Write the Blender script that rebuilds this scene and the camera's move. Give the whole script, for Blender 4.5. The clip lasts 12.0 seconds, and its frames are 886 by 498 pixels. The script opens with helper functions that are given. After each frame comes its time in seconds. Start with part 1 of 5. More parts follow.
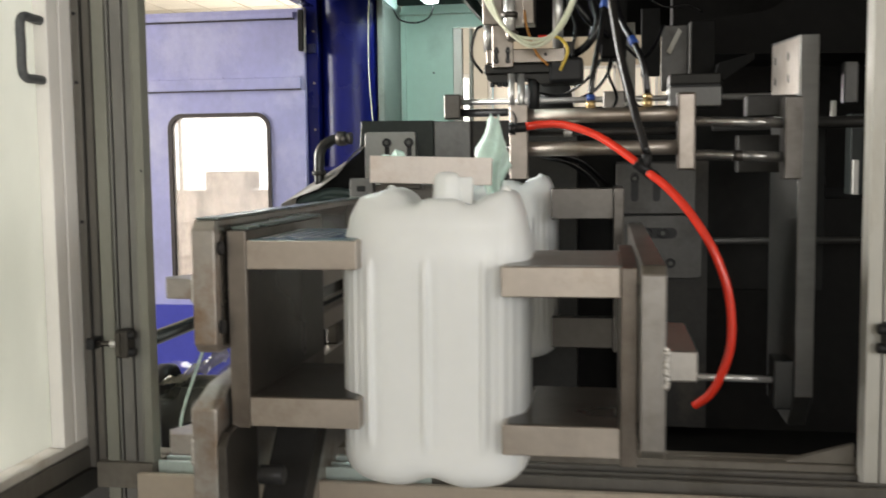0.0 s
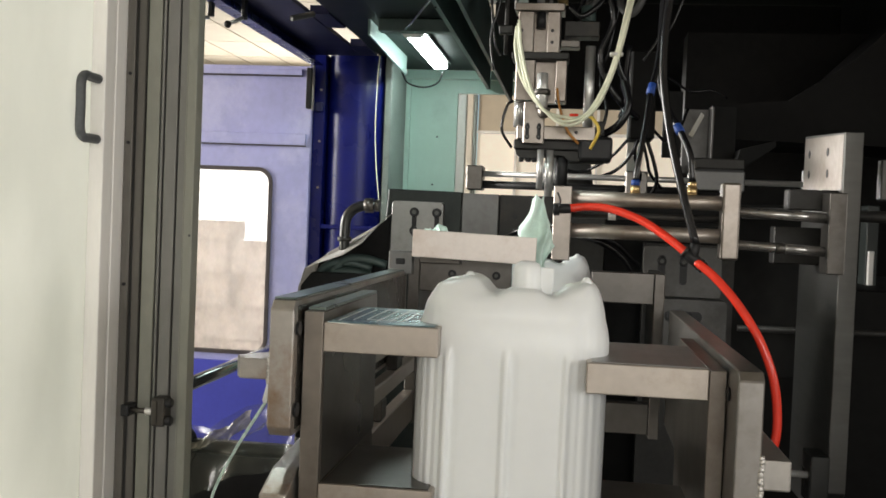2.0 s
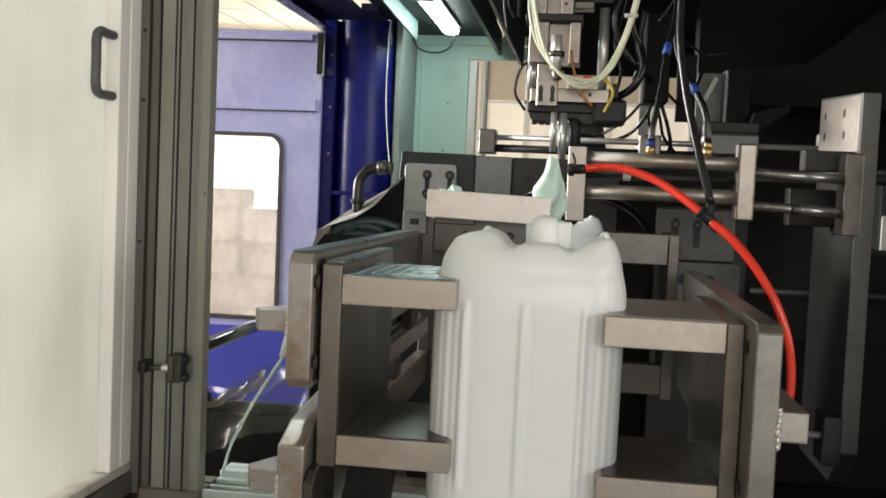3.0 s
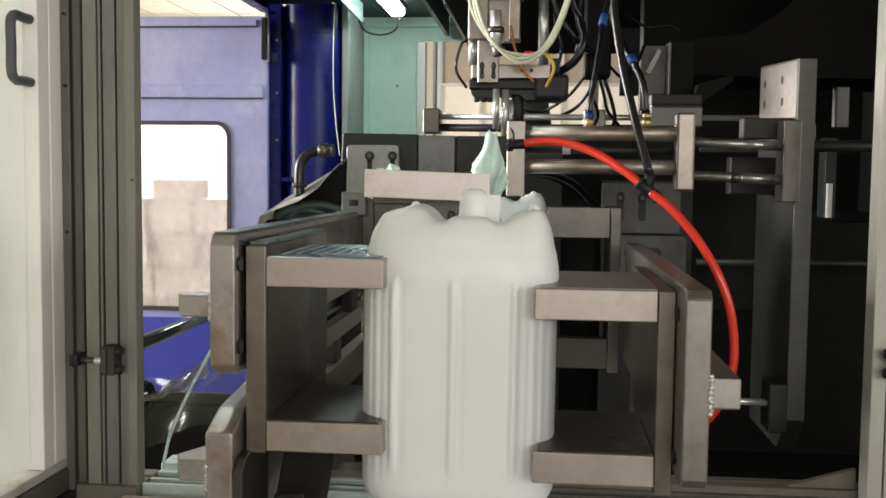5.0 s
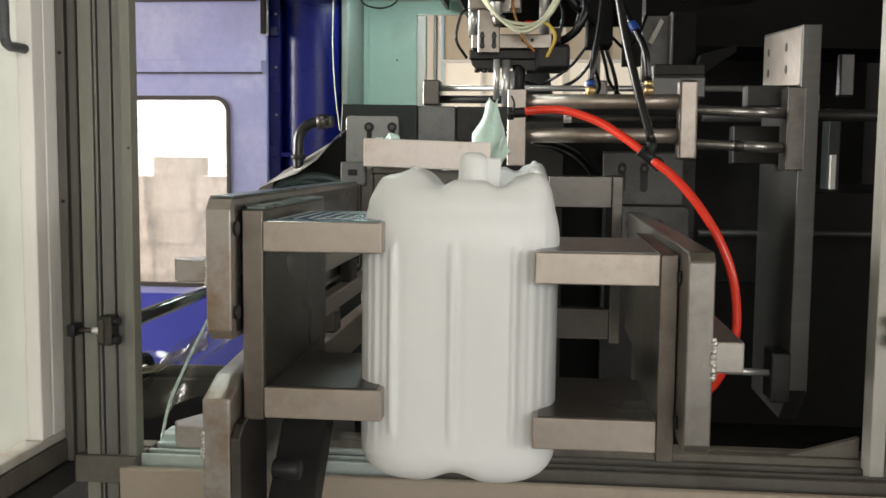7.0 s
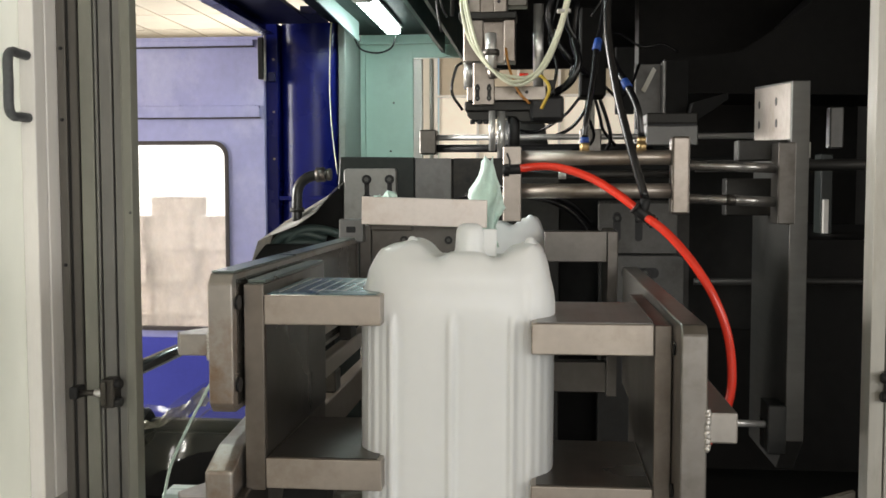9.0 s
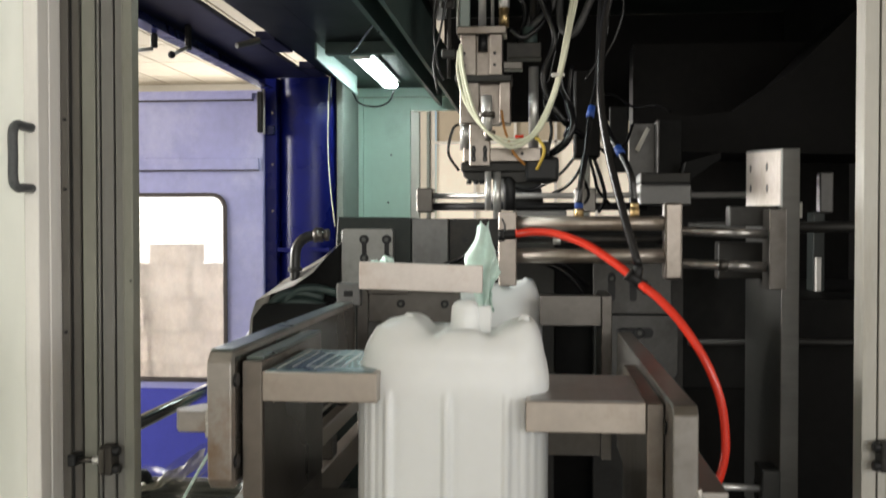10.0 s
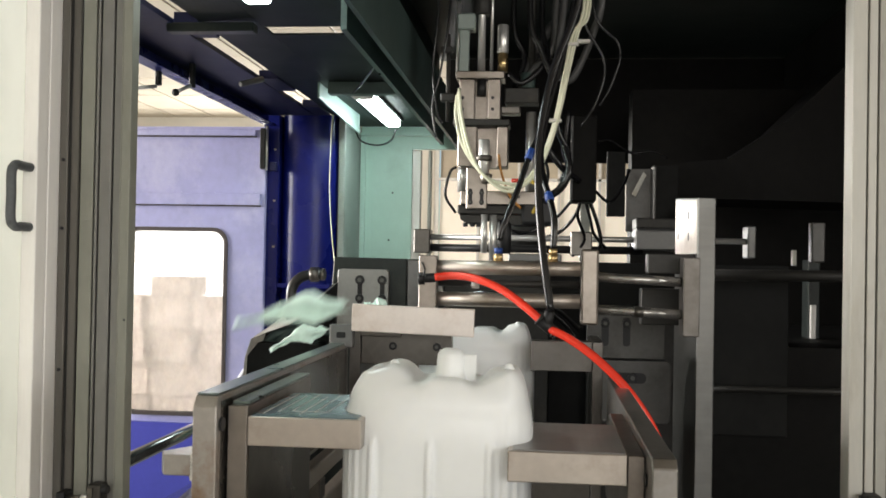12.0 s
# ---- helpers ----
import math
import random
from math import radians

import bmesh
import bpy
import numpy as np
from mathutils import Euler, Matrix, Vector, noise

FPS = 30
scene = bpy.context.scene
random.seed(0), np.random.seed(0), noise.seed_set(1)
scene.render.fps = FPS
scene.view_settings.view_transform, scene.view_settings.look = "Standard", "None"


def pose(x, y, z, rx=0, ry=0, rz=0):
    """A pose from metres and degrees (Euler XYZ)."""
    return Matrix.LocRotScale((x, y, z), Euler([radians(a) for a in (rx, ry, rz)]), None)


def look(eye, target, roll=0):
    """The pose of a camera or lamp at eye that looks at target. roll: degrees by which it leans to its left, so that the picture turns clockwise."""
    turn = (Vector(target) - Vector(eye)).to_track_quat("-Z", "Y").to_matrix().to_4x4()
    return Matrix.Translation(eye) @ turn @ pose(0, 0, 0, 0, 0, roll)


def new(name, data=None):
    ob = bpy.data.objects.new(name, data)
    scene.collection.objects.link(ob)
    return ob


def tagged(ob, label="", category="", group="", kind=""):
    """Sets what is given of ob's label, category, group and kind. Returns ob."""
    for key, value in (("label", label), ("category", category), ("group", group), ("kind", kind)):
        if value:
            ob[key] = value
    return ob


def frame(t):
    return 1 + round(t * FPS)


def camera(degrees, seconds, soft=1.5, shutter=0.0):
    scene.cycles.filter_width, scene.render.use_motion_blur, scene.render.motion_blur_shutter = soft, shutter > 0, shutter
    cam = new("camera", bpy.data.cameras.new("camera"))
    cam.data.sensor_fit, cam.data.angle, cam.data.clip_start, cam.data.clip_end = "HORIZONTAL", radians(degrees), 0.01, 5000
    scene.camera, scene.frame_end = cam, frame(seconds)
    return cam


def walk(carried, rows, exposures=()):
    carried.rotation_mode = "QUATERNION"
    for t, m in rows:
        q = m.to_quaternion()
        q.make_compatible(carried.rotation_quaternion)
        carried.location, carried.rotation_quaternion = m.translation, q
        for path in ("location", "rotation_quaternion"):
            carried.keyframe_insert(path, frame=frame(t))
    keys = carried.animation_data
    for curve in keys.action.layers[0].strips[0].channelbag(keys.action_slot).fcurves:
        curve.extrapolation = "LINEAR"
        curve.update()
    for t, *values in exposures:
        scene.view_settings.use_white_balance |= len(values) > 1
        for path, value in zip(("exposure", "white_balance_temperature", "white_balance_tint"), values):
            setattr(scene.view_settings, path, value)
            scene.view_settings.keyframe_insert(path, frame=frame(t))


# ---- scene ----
cam = camera(48.0, 12.0, soft=1.6, shutter=0.6)
# seconds, eye x, y, z, yaw, pitch, roll
PATH = [
    (0, 0.301, -1.618, 1.427, 9.41, -4.85, 0.64),
    (0.5, 0.174, -1.577, 1.445, 9.56, -3.79, -0.03),
    (1, 0.120, -1.579, 1.463, 8.00, -2.18, -2.17),
    (1.5, 0.110, -1.613, 1.475, 8.31, -1.29, -1.63),
    (2, 0.096, -1.621, 1.480, 7.49, -1.68, -2.34),
    (2.5, 0.096, -1.630, 1.468, 7.67, -2.27, -2.58),
    (3, 0.080, -1.625, 1.449, 7.93, -3.33, -2.51),
    (3.2, 0.077, -1.623, 1.442, 7.86, -3.57, -2.29),
    (4.8, 0.138, -1.576, 1.429, 5.74, -4.07, -0.68),
    (5, 0.138, -1.581, 1.432, 5.77, -4.08, -0.65),
    (5.5, 0.138, -1.582, 1.429, 5.83, -4.00, -0.80),
    (6, 0.140, -1.582, 1.428, 5.84, -4.10, -0.69),
    (6.5, 0.142, -1.575, 1.414, 5.65, -4.50, -0.55),
    (6.7, 0.139, -1.567, 1.403, 5.82, -5.27, -0.54),
    (8.3, 0.151, -1.553, 1.459, 5.70, -4.53, -0.32),
    (8.5, 0.148, -1.562, 1.469, 5.61, -4.09, -0.31),
    (9, 0.143, -1.587, 1.477, 5.68, -3.57, 0.08),
    (9.5, 0.150, -1.601, 1.482, 5.84, -3.11, 0.67),
    (10, 0.149, -1.617, 1.541, 5.53, -1.22, 0.01),
    (10.5, 0.138, -1.620, 1.567, 5.71, 0.50, -1.48),
    (11, 0.148, -1.622, 1.577, 5.75, 1.37, -1.51),
    (11.5, 0.163, -1.628, 1.576, 5.89, 1.31, -1.20),
    (12, 0.181, -1.636, 1.566, 5.79, 0.76, -1.02),
]
walk(cam, [(t, pose(x, y, z, 90 + pitch, roll, yaw)) for t, x, y, z, yaw, pitch, roll in PATH],
     [(0, -0.17), (1, -0.22), (3, -0.23), (5, -0.25), (10, -0.24), (11.2, -0.28), (11.8, -0.06), (12, -0.06)])

# ---- world and light ----
world = bpy.data.worlds.new("world")
scene.world = world
world.use_nodes = True
_sky = world.node_tree.nodes.new("ShaderNodeTexSky")
_sky.sky_type, _sky.sun_disc = "NISHITA", False
_sky.sun_elevation, _sky.sun_rotation = radians(40), radians(200)
world.node_tree.links.new(_sky.outputs["Color"], world.node_tree.nodes["Background"].inputs["Color"])
world.node_tree.nodes["Background"].inputs["Strength"].default_value = 0.1
scene.view_settings.exposure = -0.18


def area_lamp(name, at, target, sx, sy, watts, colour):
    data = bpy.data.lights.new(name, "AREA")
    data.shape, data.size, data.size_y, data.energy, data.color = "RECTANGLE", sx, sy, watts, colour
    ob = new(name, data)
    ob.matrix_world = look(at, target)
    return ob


# added lamps for daylight; the south, east and west windows are unseen
area_lamp("added_window_light", (2.4, -7.85, 2.5), (-0.2, 1.0, 1.3), 7.0, 2.0, 265, (1.0, 0.965, 0.92))
area_lamp("added_window_light", (8.85, -3.0, 2.5), (-0.9, 0.4, 1.4), 4.0, 1.9, 190, (1.0, 0.965, 0.92))
area_lamp("added_window_light", (-8.85, 2.6, 2.55), (0.0, 1.6, 1.3), 6.0, 1.9, 1500, (1.0, 0.965, 0.92))
area_lamp("added_window_light", (-3.4, 12.9, 1.85), (-2.6, 0, 1.3), 3.8, 1.7, 330, (1.0, 0.97, 0.93))

# ---- materials ----
def material(name, base, rough=0.5, metal=0.0, vary=0.12, scale=8.0, bump=0.0, bump_scale=60.0, stain=None, stain_at=0.62,
             emit=0.0, alpha=1.0, transmission=0.0, sub=0.0, stretch=(1, 1, 1), rough_vary=0.1, coat=0.0, detail=6.0, spec=0.5, streak=None):
    m = bpy.data.materials.new(name)
    m.use_nodes = True
    nt = m.node_tree
    nodes, links = nt.nodes, nt.links
    b = nodes["Principled BSDF"]
    b.inputs["Roughness"].default_value, b.inputs["Metallic"].default_value = rough, metal
    b.inputs["Transmission Weight"].default_value, b.inputs["Alpha"].default_value = transmission, alpha
    b.inputs["Coat Weight"].default_value, b.inputs["Specular IOR Level"].default_value = coat, spec
    if sub:
        b.inputs["Subsurface Weight"].default_value = sub
        b.inputs["Subsurface Radius"].default_value = (0.03, 0.03, 0.028)
        b.inputs["Subsurface Scale"].default_value = 1.0
    co = nodes.new("ShaderNodeTexCoord")
    mp = nodes.new("ShaderNodeMapping")
    mp.inputs["Scale"].default_value = stretch
    links.new(co.outputs["Object"], mp.inputs["Vector"])
    n1 = nodes.new("ShaderNodeTexNoise")
    n1.inputs["Scale"].default_value, n1.inputs["Detail"].default_value = scale, detail
    links.new(mp.outputs["Vector"], n1.inputs["Vector"])
    n2 = nodes.new("ShaderNodeTexNoise")
    n2.inputs["Scale"].default_value, n2.inputs["Detail"].default_value = scale * 9, 4
    links.new(mp.outputs["Vector"], n2.inputs["Vector"])
    mix = nodes.new("ShaderNodeMath")
    mix.operation = "MULTIPLY_ADD"
    mix.inputs[1].default_value = 0.35
    links.new(n2.outputs["Fac"], mix.inputs[0])
    half = nodes.new("ShaderNodeMath")
    half.operation = "MULTIPLY"
    half.inputs[1].default_value = 0.65
    links.new(n1.outputs["Fac"], half.inputs[0])
    links.new(half.outputs[0], mix.inputs[2])
    ramp = nodes.new("ShaderNodeValToRGB")
    ramp.color_ramp.elements[0].position, ramp.color_ramp.elements[1].position = 0.3, 0.7
    ramp.color_ramp.elements[0].color = (*[max(0, c * (1 - vary)) for c in base], 1)
    ramp.color_ramp.elements[1].color = (*[min(1, c * (1 + vary)) for c in base], 1)
    links.new(mix.outputs[0], ramp.inputs["Fac"])
    colour = ramp.outputs["Color"]
    if stain:
        n3 = nodes.new("ShaderNodeTexNoise")
        n3.inputs["Scale"].default_value, n3.inputs["Detail"].default_value = scale * 0.45, 8
        n3.inputs["Roughness"].default_value = 0.7
        links.new(mp.outputs["Vector"], n3.inputs["Vector"])
        edge = nodes.new("ShaderNodeMapRange")
        edge.inputs["From Min"].default_value, edge.inputs["From Max"].default_value = stain_at - 0.08, stain_at + 0.08
        links.new(n3.outputs["Fac"], edge.inputs["Value"])
        mc = nodes.new("ShaderNodeMixRGB")
        mc.inputs["Color2"].default_value = (*stain, 1)
        links.new(edge.outputs["Result"], mc.inputs["Fac"])
        links.new(colour, mc.inputs["Color1"])
        colour = mc.outputs["Color"]
    if streak:
        m2 = nodes.new("ShaderNodeMapping")
        m2.inputs["Scale"].default_value = streak
        links.new(co.outputs["Object"], m2.inputs["Vector"])
        n4 = nodes.new("ShaderNodeTexNoise")
        n4.inputs["Scale"].default_value, n4.inputs["Detail"].default_value = 1.0, 5
        links.new(m2.outputs["Vector"], n4.inputs["Vector"])
        r4 = nodes.new("ShaderNodeMapRange")
        r4.inputs["From Min"].default_value, r4.inputs["From Max"].default_value = 0.3, 0.7
        r4.inputs["To Min"].default_value, r4.inputs["To Max"].default_value = 0.93, 1.06
        links.new(n4.outputs["Fac"], r4.inputs["Value"])
        ms = nodes.new("ShaderNodeMixRGB")
        ms.blend_type = "MULTIPLY"
        ms.inputs["Fac"].default_value = 1.0
        links.new(colour, ms.inputs["Color1"])
        links.new(r4.outputs["Result"], ms.inputs["Color2"])
        colour = ms.outputs["Color"]
    links.new(colour, b.inputs["Base Color"])
    rr = nodes.new("ShaderNodeMapRange")
    rr.inputs["To Min"].default_value, rr.inputs["To Max"].default_value = max(0.02, rough - rough_vary), min(1, rough + rough_vary)
    links.new(n1.outputs["Fac"], rr.inputs["Value"])
    links.new(rr.outputs["Result"], b.inputs["Roughness"])
    if bump:
        nb = nodes.new("ShaderNodeTexNoise")
        nb.inputs["Scale"].default_value, nb.inputs["Detail"].default_value = bump_scale, 4
        links.new(mp.outputs["Vector"], nb.inputs["Vector"])
        bp = nodes.new("ShaderNodeBump")
        bp.inputs["Strength"].default_value, bp.inputs["Distance"].default_value = bump, 0.004
        links.new(nb.outputs["Fac"], bp.inputs["Height"])
        links.new(bp.outputs["Normal"], b.inputs["Normal"])
    if emit:
        links.new(colour, b.inputs["Emission Color"])
        b.inputs["Emission Strength"].default_value = emit
    return m


STEEL = material("brushed_steel", (0.235, 0.21, 0.187), 0.33, 0.9, 0.18, 5, 0.012, 300, stain=(0.135, 0.113, 0.092), stain_at=0.57, rough_vary=0.13)
STEEL_MID = material("greyed_steel", (0.115, 0.107, 0.098), 0.36, 0.85, 0.18, 6, 0.012, 300, stain=(0.07, 0.062, 0.054), stain_at=0.58, rough_vary=0.12)
STEEL_COOL = material("cool_grey_ground_steel", (0.058, 0.0595, 0.059), 0.30, 0.9, 0.14, 3, 0.012, 300, stain=(0.043, 0.043, 0.041), stain_at=0.56, rough_vary=0.08)
STEEL_FACE = material("milled_steel", (0.44, 0.395, 0.35), 0.37, 0.8, 0.12, 7, 0.012, 300, stain=(0.31, 0.255, 0.20), stain_at=0.58, rough_vary=0.12)
# Shade on the arm's side is put into this dark steel.
STEEL_SIDE_SHADE = material("shade_darkened_steel_face", (0.15, 0.138, 0.122), 0.26, 0.85, 0.18, 5, 0.01, 200, stain=(0.22, 0.195, 0.165), stain_at=0.6, rough_vary=0.08, streak=(5, 160, 5))
STEEL_DARK = material("dark_machine_steel", (0.040, 0.039, 0.037), 0.5, 0.45, 0.25, 7, 0.04, 120, stain=(0.075, 0.066, 0.056), stain_at=0.64, spec=0.25)
STEEL_ARM = material("grey_flat_bar_steel", (0.29, 0.275, 0.258), 0.35, 0.88, 0.16, 6, 0.012, 300, stain=(0.18, 0.163, 0.145), stain_at=0.58, rough_vary=0.12)
STEEL_BLUE = material("scratched_bluish_plate", (0.10, 0.175, 0.20), 0.28, 0.85, 0.25, 6, 0.02, 60, stain=(0.15, 0.23, 0.25), stain_at=0.55)
# Shade on inner and lower finger faces is put into this brown.
STEEL_SHADED = material("shade_darkened_brown_steel", (0.062, 0.053, 0.044), 0.30, 0.7, 0.3, 6, 0.02, 160, stain=(0.11, 0.097, 0.08), stain_at=0.6, rough_vary=0.12)
STEEL_SLAB = material("grey_drilled_slab_steel", (0.13, 0.13, 0.125), 0.42, 0.8, 0.16, 5, 0.012, 300, stain=(0.14, 0.137, 0.13), stain_at=0.57, rough_vary=0.12, streak=(6, 6, 60))
# Streaks and grey tone stand for reflections on the finger top.
STEEL_STREAK = material("reflection_streaked_steel_face", (0.29, 0.285, 0.28), 0.36, 0.45, 0.12, 6, 0.012, 200, stain=(0.22, 0.21, 0.20), stain_at=0.58, rough_vary=0.1, streak=(90, 4, 4))
PLATE_DARK = material("dark_grey_bracket_plate", (0.068, 0.067, 0.064), 0.42, 0.5, 0.2, 8, 0.02, 160, stain=(0.04, 0.038, 0.035), stain_at=0.6)
PLATE_LIGHT = material("pale_grey_bolted_plate", (0.25, 0.25, 0.24), 0.42, 0.55, 0.14, 8, 0.02, 160, stain=(0.16, 0.155, 0.145), stain_at=0.6)
PLATEN_DARK = material("green_black_painted_steel", (0.020, 0.0245, 0.0225), 0.42, 0.1, 0.25, 6, 0.04, 90, stain=(0.034, 0.038, 0.034), stain_at=0.62, spec=0.25)
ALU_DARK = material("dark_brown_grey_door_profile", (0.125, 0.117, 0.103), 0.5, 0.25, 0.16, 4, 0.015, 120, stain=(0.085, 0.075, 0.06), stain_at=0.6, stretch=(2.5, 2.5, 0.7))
ALU_PALE = material("pale_grey_anodised_profile", (0.44, 0.43, 0.39), 0.45, 0.2, 0.10, 4, 0.015, 120, stain=(0.34, 0.315, 0.26), stain_at=0.62, stretch=(2.5, 2.5, 0.6))
ALU_OLIVE = material("olive_grey_aluminium_profile", (0.235, 0.235, 0.20), 0.5, 0.2, 0.12, 4, 0.015, 120, stain=(0.16, 0.145, 0.105), stain_at=0.62, stretch=(2.5, 2.5, 0.8))
PISTON = material("grey_polished_piston_rod", (0.40, 0.39, 0.375), 0.24, 0.85, 0.08, 14, rough_vary=0.06)
CHROME = material("chromed_rod", (0.72, 0.71, 0.69), 0.30, 0.68, 0.03, 20, rough_vary=0.05)
SHAFT = material("dark_polished_shaft", (0.38, 0.39, 0.385), 0.22, 0.95, 0.1, 10)
# Dark green tint stands for what the arm tops reflect.
STEEL_TOP = material("oily_reflection_tinted_steel", (0.19, 0.235, 0.225), 0.30, 0.9, 0.2, 6, 0.04, 120, streak=(200, 6, 200))
WORN = material("rubbed_plate", (0.74, 0.68, 0.64), 0.4, 0.35, 0.08, 10, 0.015, 120, stain=(0.62, 0.53, 0.47), stain_at=0.56)
GREYWELD = material("welded_steel", (0.41, 0.39, 0.365), 0.36, 0.8, 0.16, 8, 0.02, 160, stain=(0.27, 0.185, 0.125), stain_at=0.60, rough_vary=0.12)
WELD = material("weld_bead", (0.55, 0.53, 0.50), 0.42, 0.75, 0.3, 60, 0.4, 160)
PLATE_GREY = material("grey_bolted_plate", (0.16, 0.16, 0.157), 0.45, 0.5, 0.12, 8, 0.02, 160, stain=(0.11, 0.105, 0.10), stain_at=0.62)
BLACK = material("black_oxide", (0.018, 0.018, 0.019), 0.42, 0.2, 0.3, 20, 0.1, 120, spec=0.3)
RUBBER = material("black_rubber_hose", (0.009, 0.009, 0.010), 0.22, 0, 0.25, 12, rough_vary=0.05, spec=0.4)
PLASTIC = material("milky_polyethylene", (0.895, 0.925, 0.93), 0.34, 0, 0.02, 5, 0.02, 30, sub=0.2)
FLASHMAT = material("pale_green_plastic_scrap", (0.64, 0.85, 0.76), 0.26, 0, 0.12, 25, 0.3, 60, sub=0.25)
RED = material("red_polyurethane_hose", (0.80, 0.045, 0.022), 0.25, 0, 0.10, 9, coat=0.4)
DARK_HOSE = material("dark_grey_ribbed_hose", (0.05, 0.05, 0.05), 0.5, 0, 0.25, 12, 0.2, 80)
CREAM = material("cream_air_tube", (0.66, 0.66, 0.50), 0.35, 0, 0.12, 20)
BLUE_TIE = material("blue_fitting", (0.012, 0.055, 0.27), 0.5)
BRASS = material("brass_fitting", (0.62, 0.45, 0.22), 0.3, 0.9, 0.15, 20)
YELLOW = material("yellow_wire", (0.70, 0.50, 0.08), 0.45)
ORANGE = material("orange_brown_tube", (0.40, 0.17, 0.03), 0.4)
ALU = material("grey_aluminium_profile", (0.345, 0.34, 0.305), 0.5, 0.25, 0.12, 4, 0.015, 120, stain=(0.235, 0.21, 0.155), stain_at=0.63, stretch=(2.5, 2.5, 0.8))
ALU_BROWN = material("dark_brown_aluminium_sill", (0.165, 0.15, 0.125), 0.55, 0.2, 0.2, 6, 0.03, 90, stain=(0.09, 0.078, 0.062), stain_at=0.57)
ALU_POST = material("brown_grey_slotted_profile", (0.185, 0.18, 0.168), 0.5, 0.25, 0.14, 4, 0.015, 120, stain=(0.17, 0.15, 0.115), stain_at=0.62, stretch=(2.5, 2.5, 0.7))
ALU_LIGHT = material("pale_aluminium_profile", (0.62, 0.60, 0.56), 0.45, 0.2, 0.10, 4, 0.015, 120, stain=(0.46, 0.42, 0.36), stain_at=0.63, stretch=(2.5, 2.5, 0.6))
GROOVE = material("profile_slot_shadow_gap", (0.10, 0.10, 0.095), 0.6, 0.2, spec=0.12)
WHITE_PAINT = material("white_painted_aluminium", (0.91, 0.885, 0.85), 0.38, 0.0, 0.05, 5, 0.01, 80, stain=(0.70, 0.645, 0.57), stain_at=0.66, stretch=(3, 3, 0.6))
BLACK_PLASTIC = material("worn_grey_black_plastic", (0.075, 0.08, 0.085), 0.5, 0, 0.3, 14, 0.02, 80, stain=(0.14, 0.145, 0.15), stain_at=0.6)
# Hazy sheen on the upper door is put into this paler blue.
LAVENDER = material("sheen_paled_blue_paint", (0.385, 0.395, 0.68), 0.42, 0.0, 0.12, 3.0, 0.02, 40, stain=(0.54, 0.55, 0.77), stain_at=0.57, stretch=(1.0, 1, 0.9))
BLUE = material("deep_blue_gloss_paint", (0.006, 0.010, 0.125), 0.27, 0.0, 0.15, 3, 0.02, 20, spec=0.3)
BLUE_LOW = material("blue_painted_sheet", (0.05, 0.06, 0.42), 0.4, 0.0, 0.12, 4, 0.04, 40)
GREEN = material("pale_green_painted_panel", (0.45, 0.65, 0.57), 0.40, 0, 0.06, 2.5, 0.03, 50, stain=(0.34, 0.49, 0.43), stain_at=0.66)
POST_GREEN = material("grey_green_painted_post", (0.26, 0.31, 0.285), 0.42, 0, 0.12, 4, 0.03, 60, stain=(0.18, 0.21, 0.19), stain_at=0.63)
GREEN_DARK = material("dark_green_grey_beam", (0.055, 0.085, 0.08), 0.45, 0.1, 0.2, 5, 0.08, 60)
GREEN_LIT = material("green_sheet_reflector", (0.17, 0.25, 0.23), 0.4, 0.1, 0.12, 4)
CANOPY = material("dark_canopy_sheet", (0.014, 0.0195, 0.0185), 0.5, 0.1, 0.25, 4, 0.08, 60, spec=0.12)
NAVY = material("dark_navy_beam", (0.02, 0.022, 0.06), 0.45, 0.0, 0.2, 4, 0.06, 60, spec=0.12)
# Near-black base with almost no gloss.
MACHINE_BLACK = material("near_black_machine_housing", (0.0085, 0.0082, 0.0078), 0.6, 0.0, 0.4, 3, 0.06, 50, stain=(0.014, 0.013, 0.012), stain_at=0.6, spec=0.08)
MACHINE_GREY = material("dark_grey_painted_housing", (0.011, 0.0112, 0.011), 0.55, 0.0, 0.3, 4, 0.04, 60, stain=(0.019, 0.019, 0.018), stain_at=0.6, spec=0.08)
BEIGE = material("beige_painted_sheet", (0.42, 0.36, 0.29), 0.5, 0.1, 0.08, 5, 0.04, 60, stain=(0.33, 0.28, 0.23), stain_at=0.64)
# Greenish light on the sill's left stretch is put into this colour.
GREEN_PROFILE = material("green_lit_aluminium_profile", (0.60, 0.70, 0.665), 0.35, 0.2, 0.08, 8, stain=(0.44, 0.50, 0.47), stain_at=0.62)
CONCRETE = material("grey_factory_floor", (0.24, 0.24, 0.225), 0.6, 0, 0.15, 1.5, 0.05, 30, stain=(0.17, 0.17, 0.16))
WALLPAINT = material("cream_hall_wall", (0.66, 0.62, 0.54), 0.8, 0, 0.05, 1.2)
TILE = material("cream_ceiling_tile", (0.50, 0.44, 0.35), 0.85, 0, 0.08, 3)
CARTON = material("brown_cardboard", (0.52, 0.42, 0.36), 0.8, 0, 0.18, 4, stain=(0.64, 0.54, 0.48), stain_at=0.56)
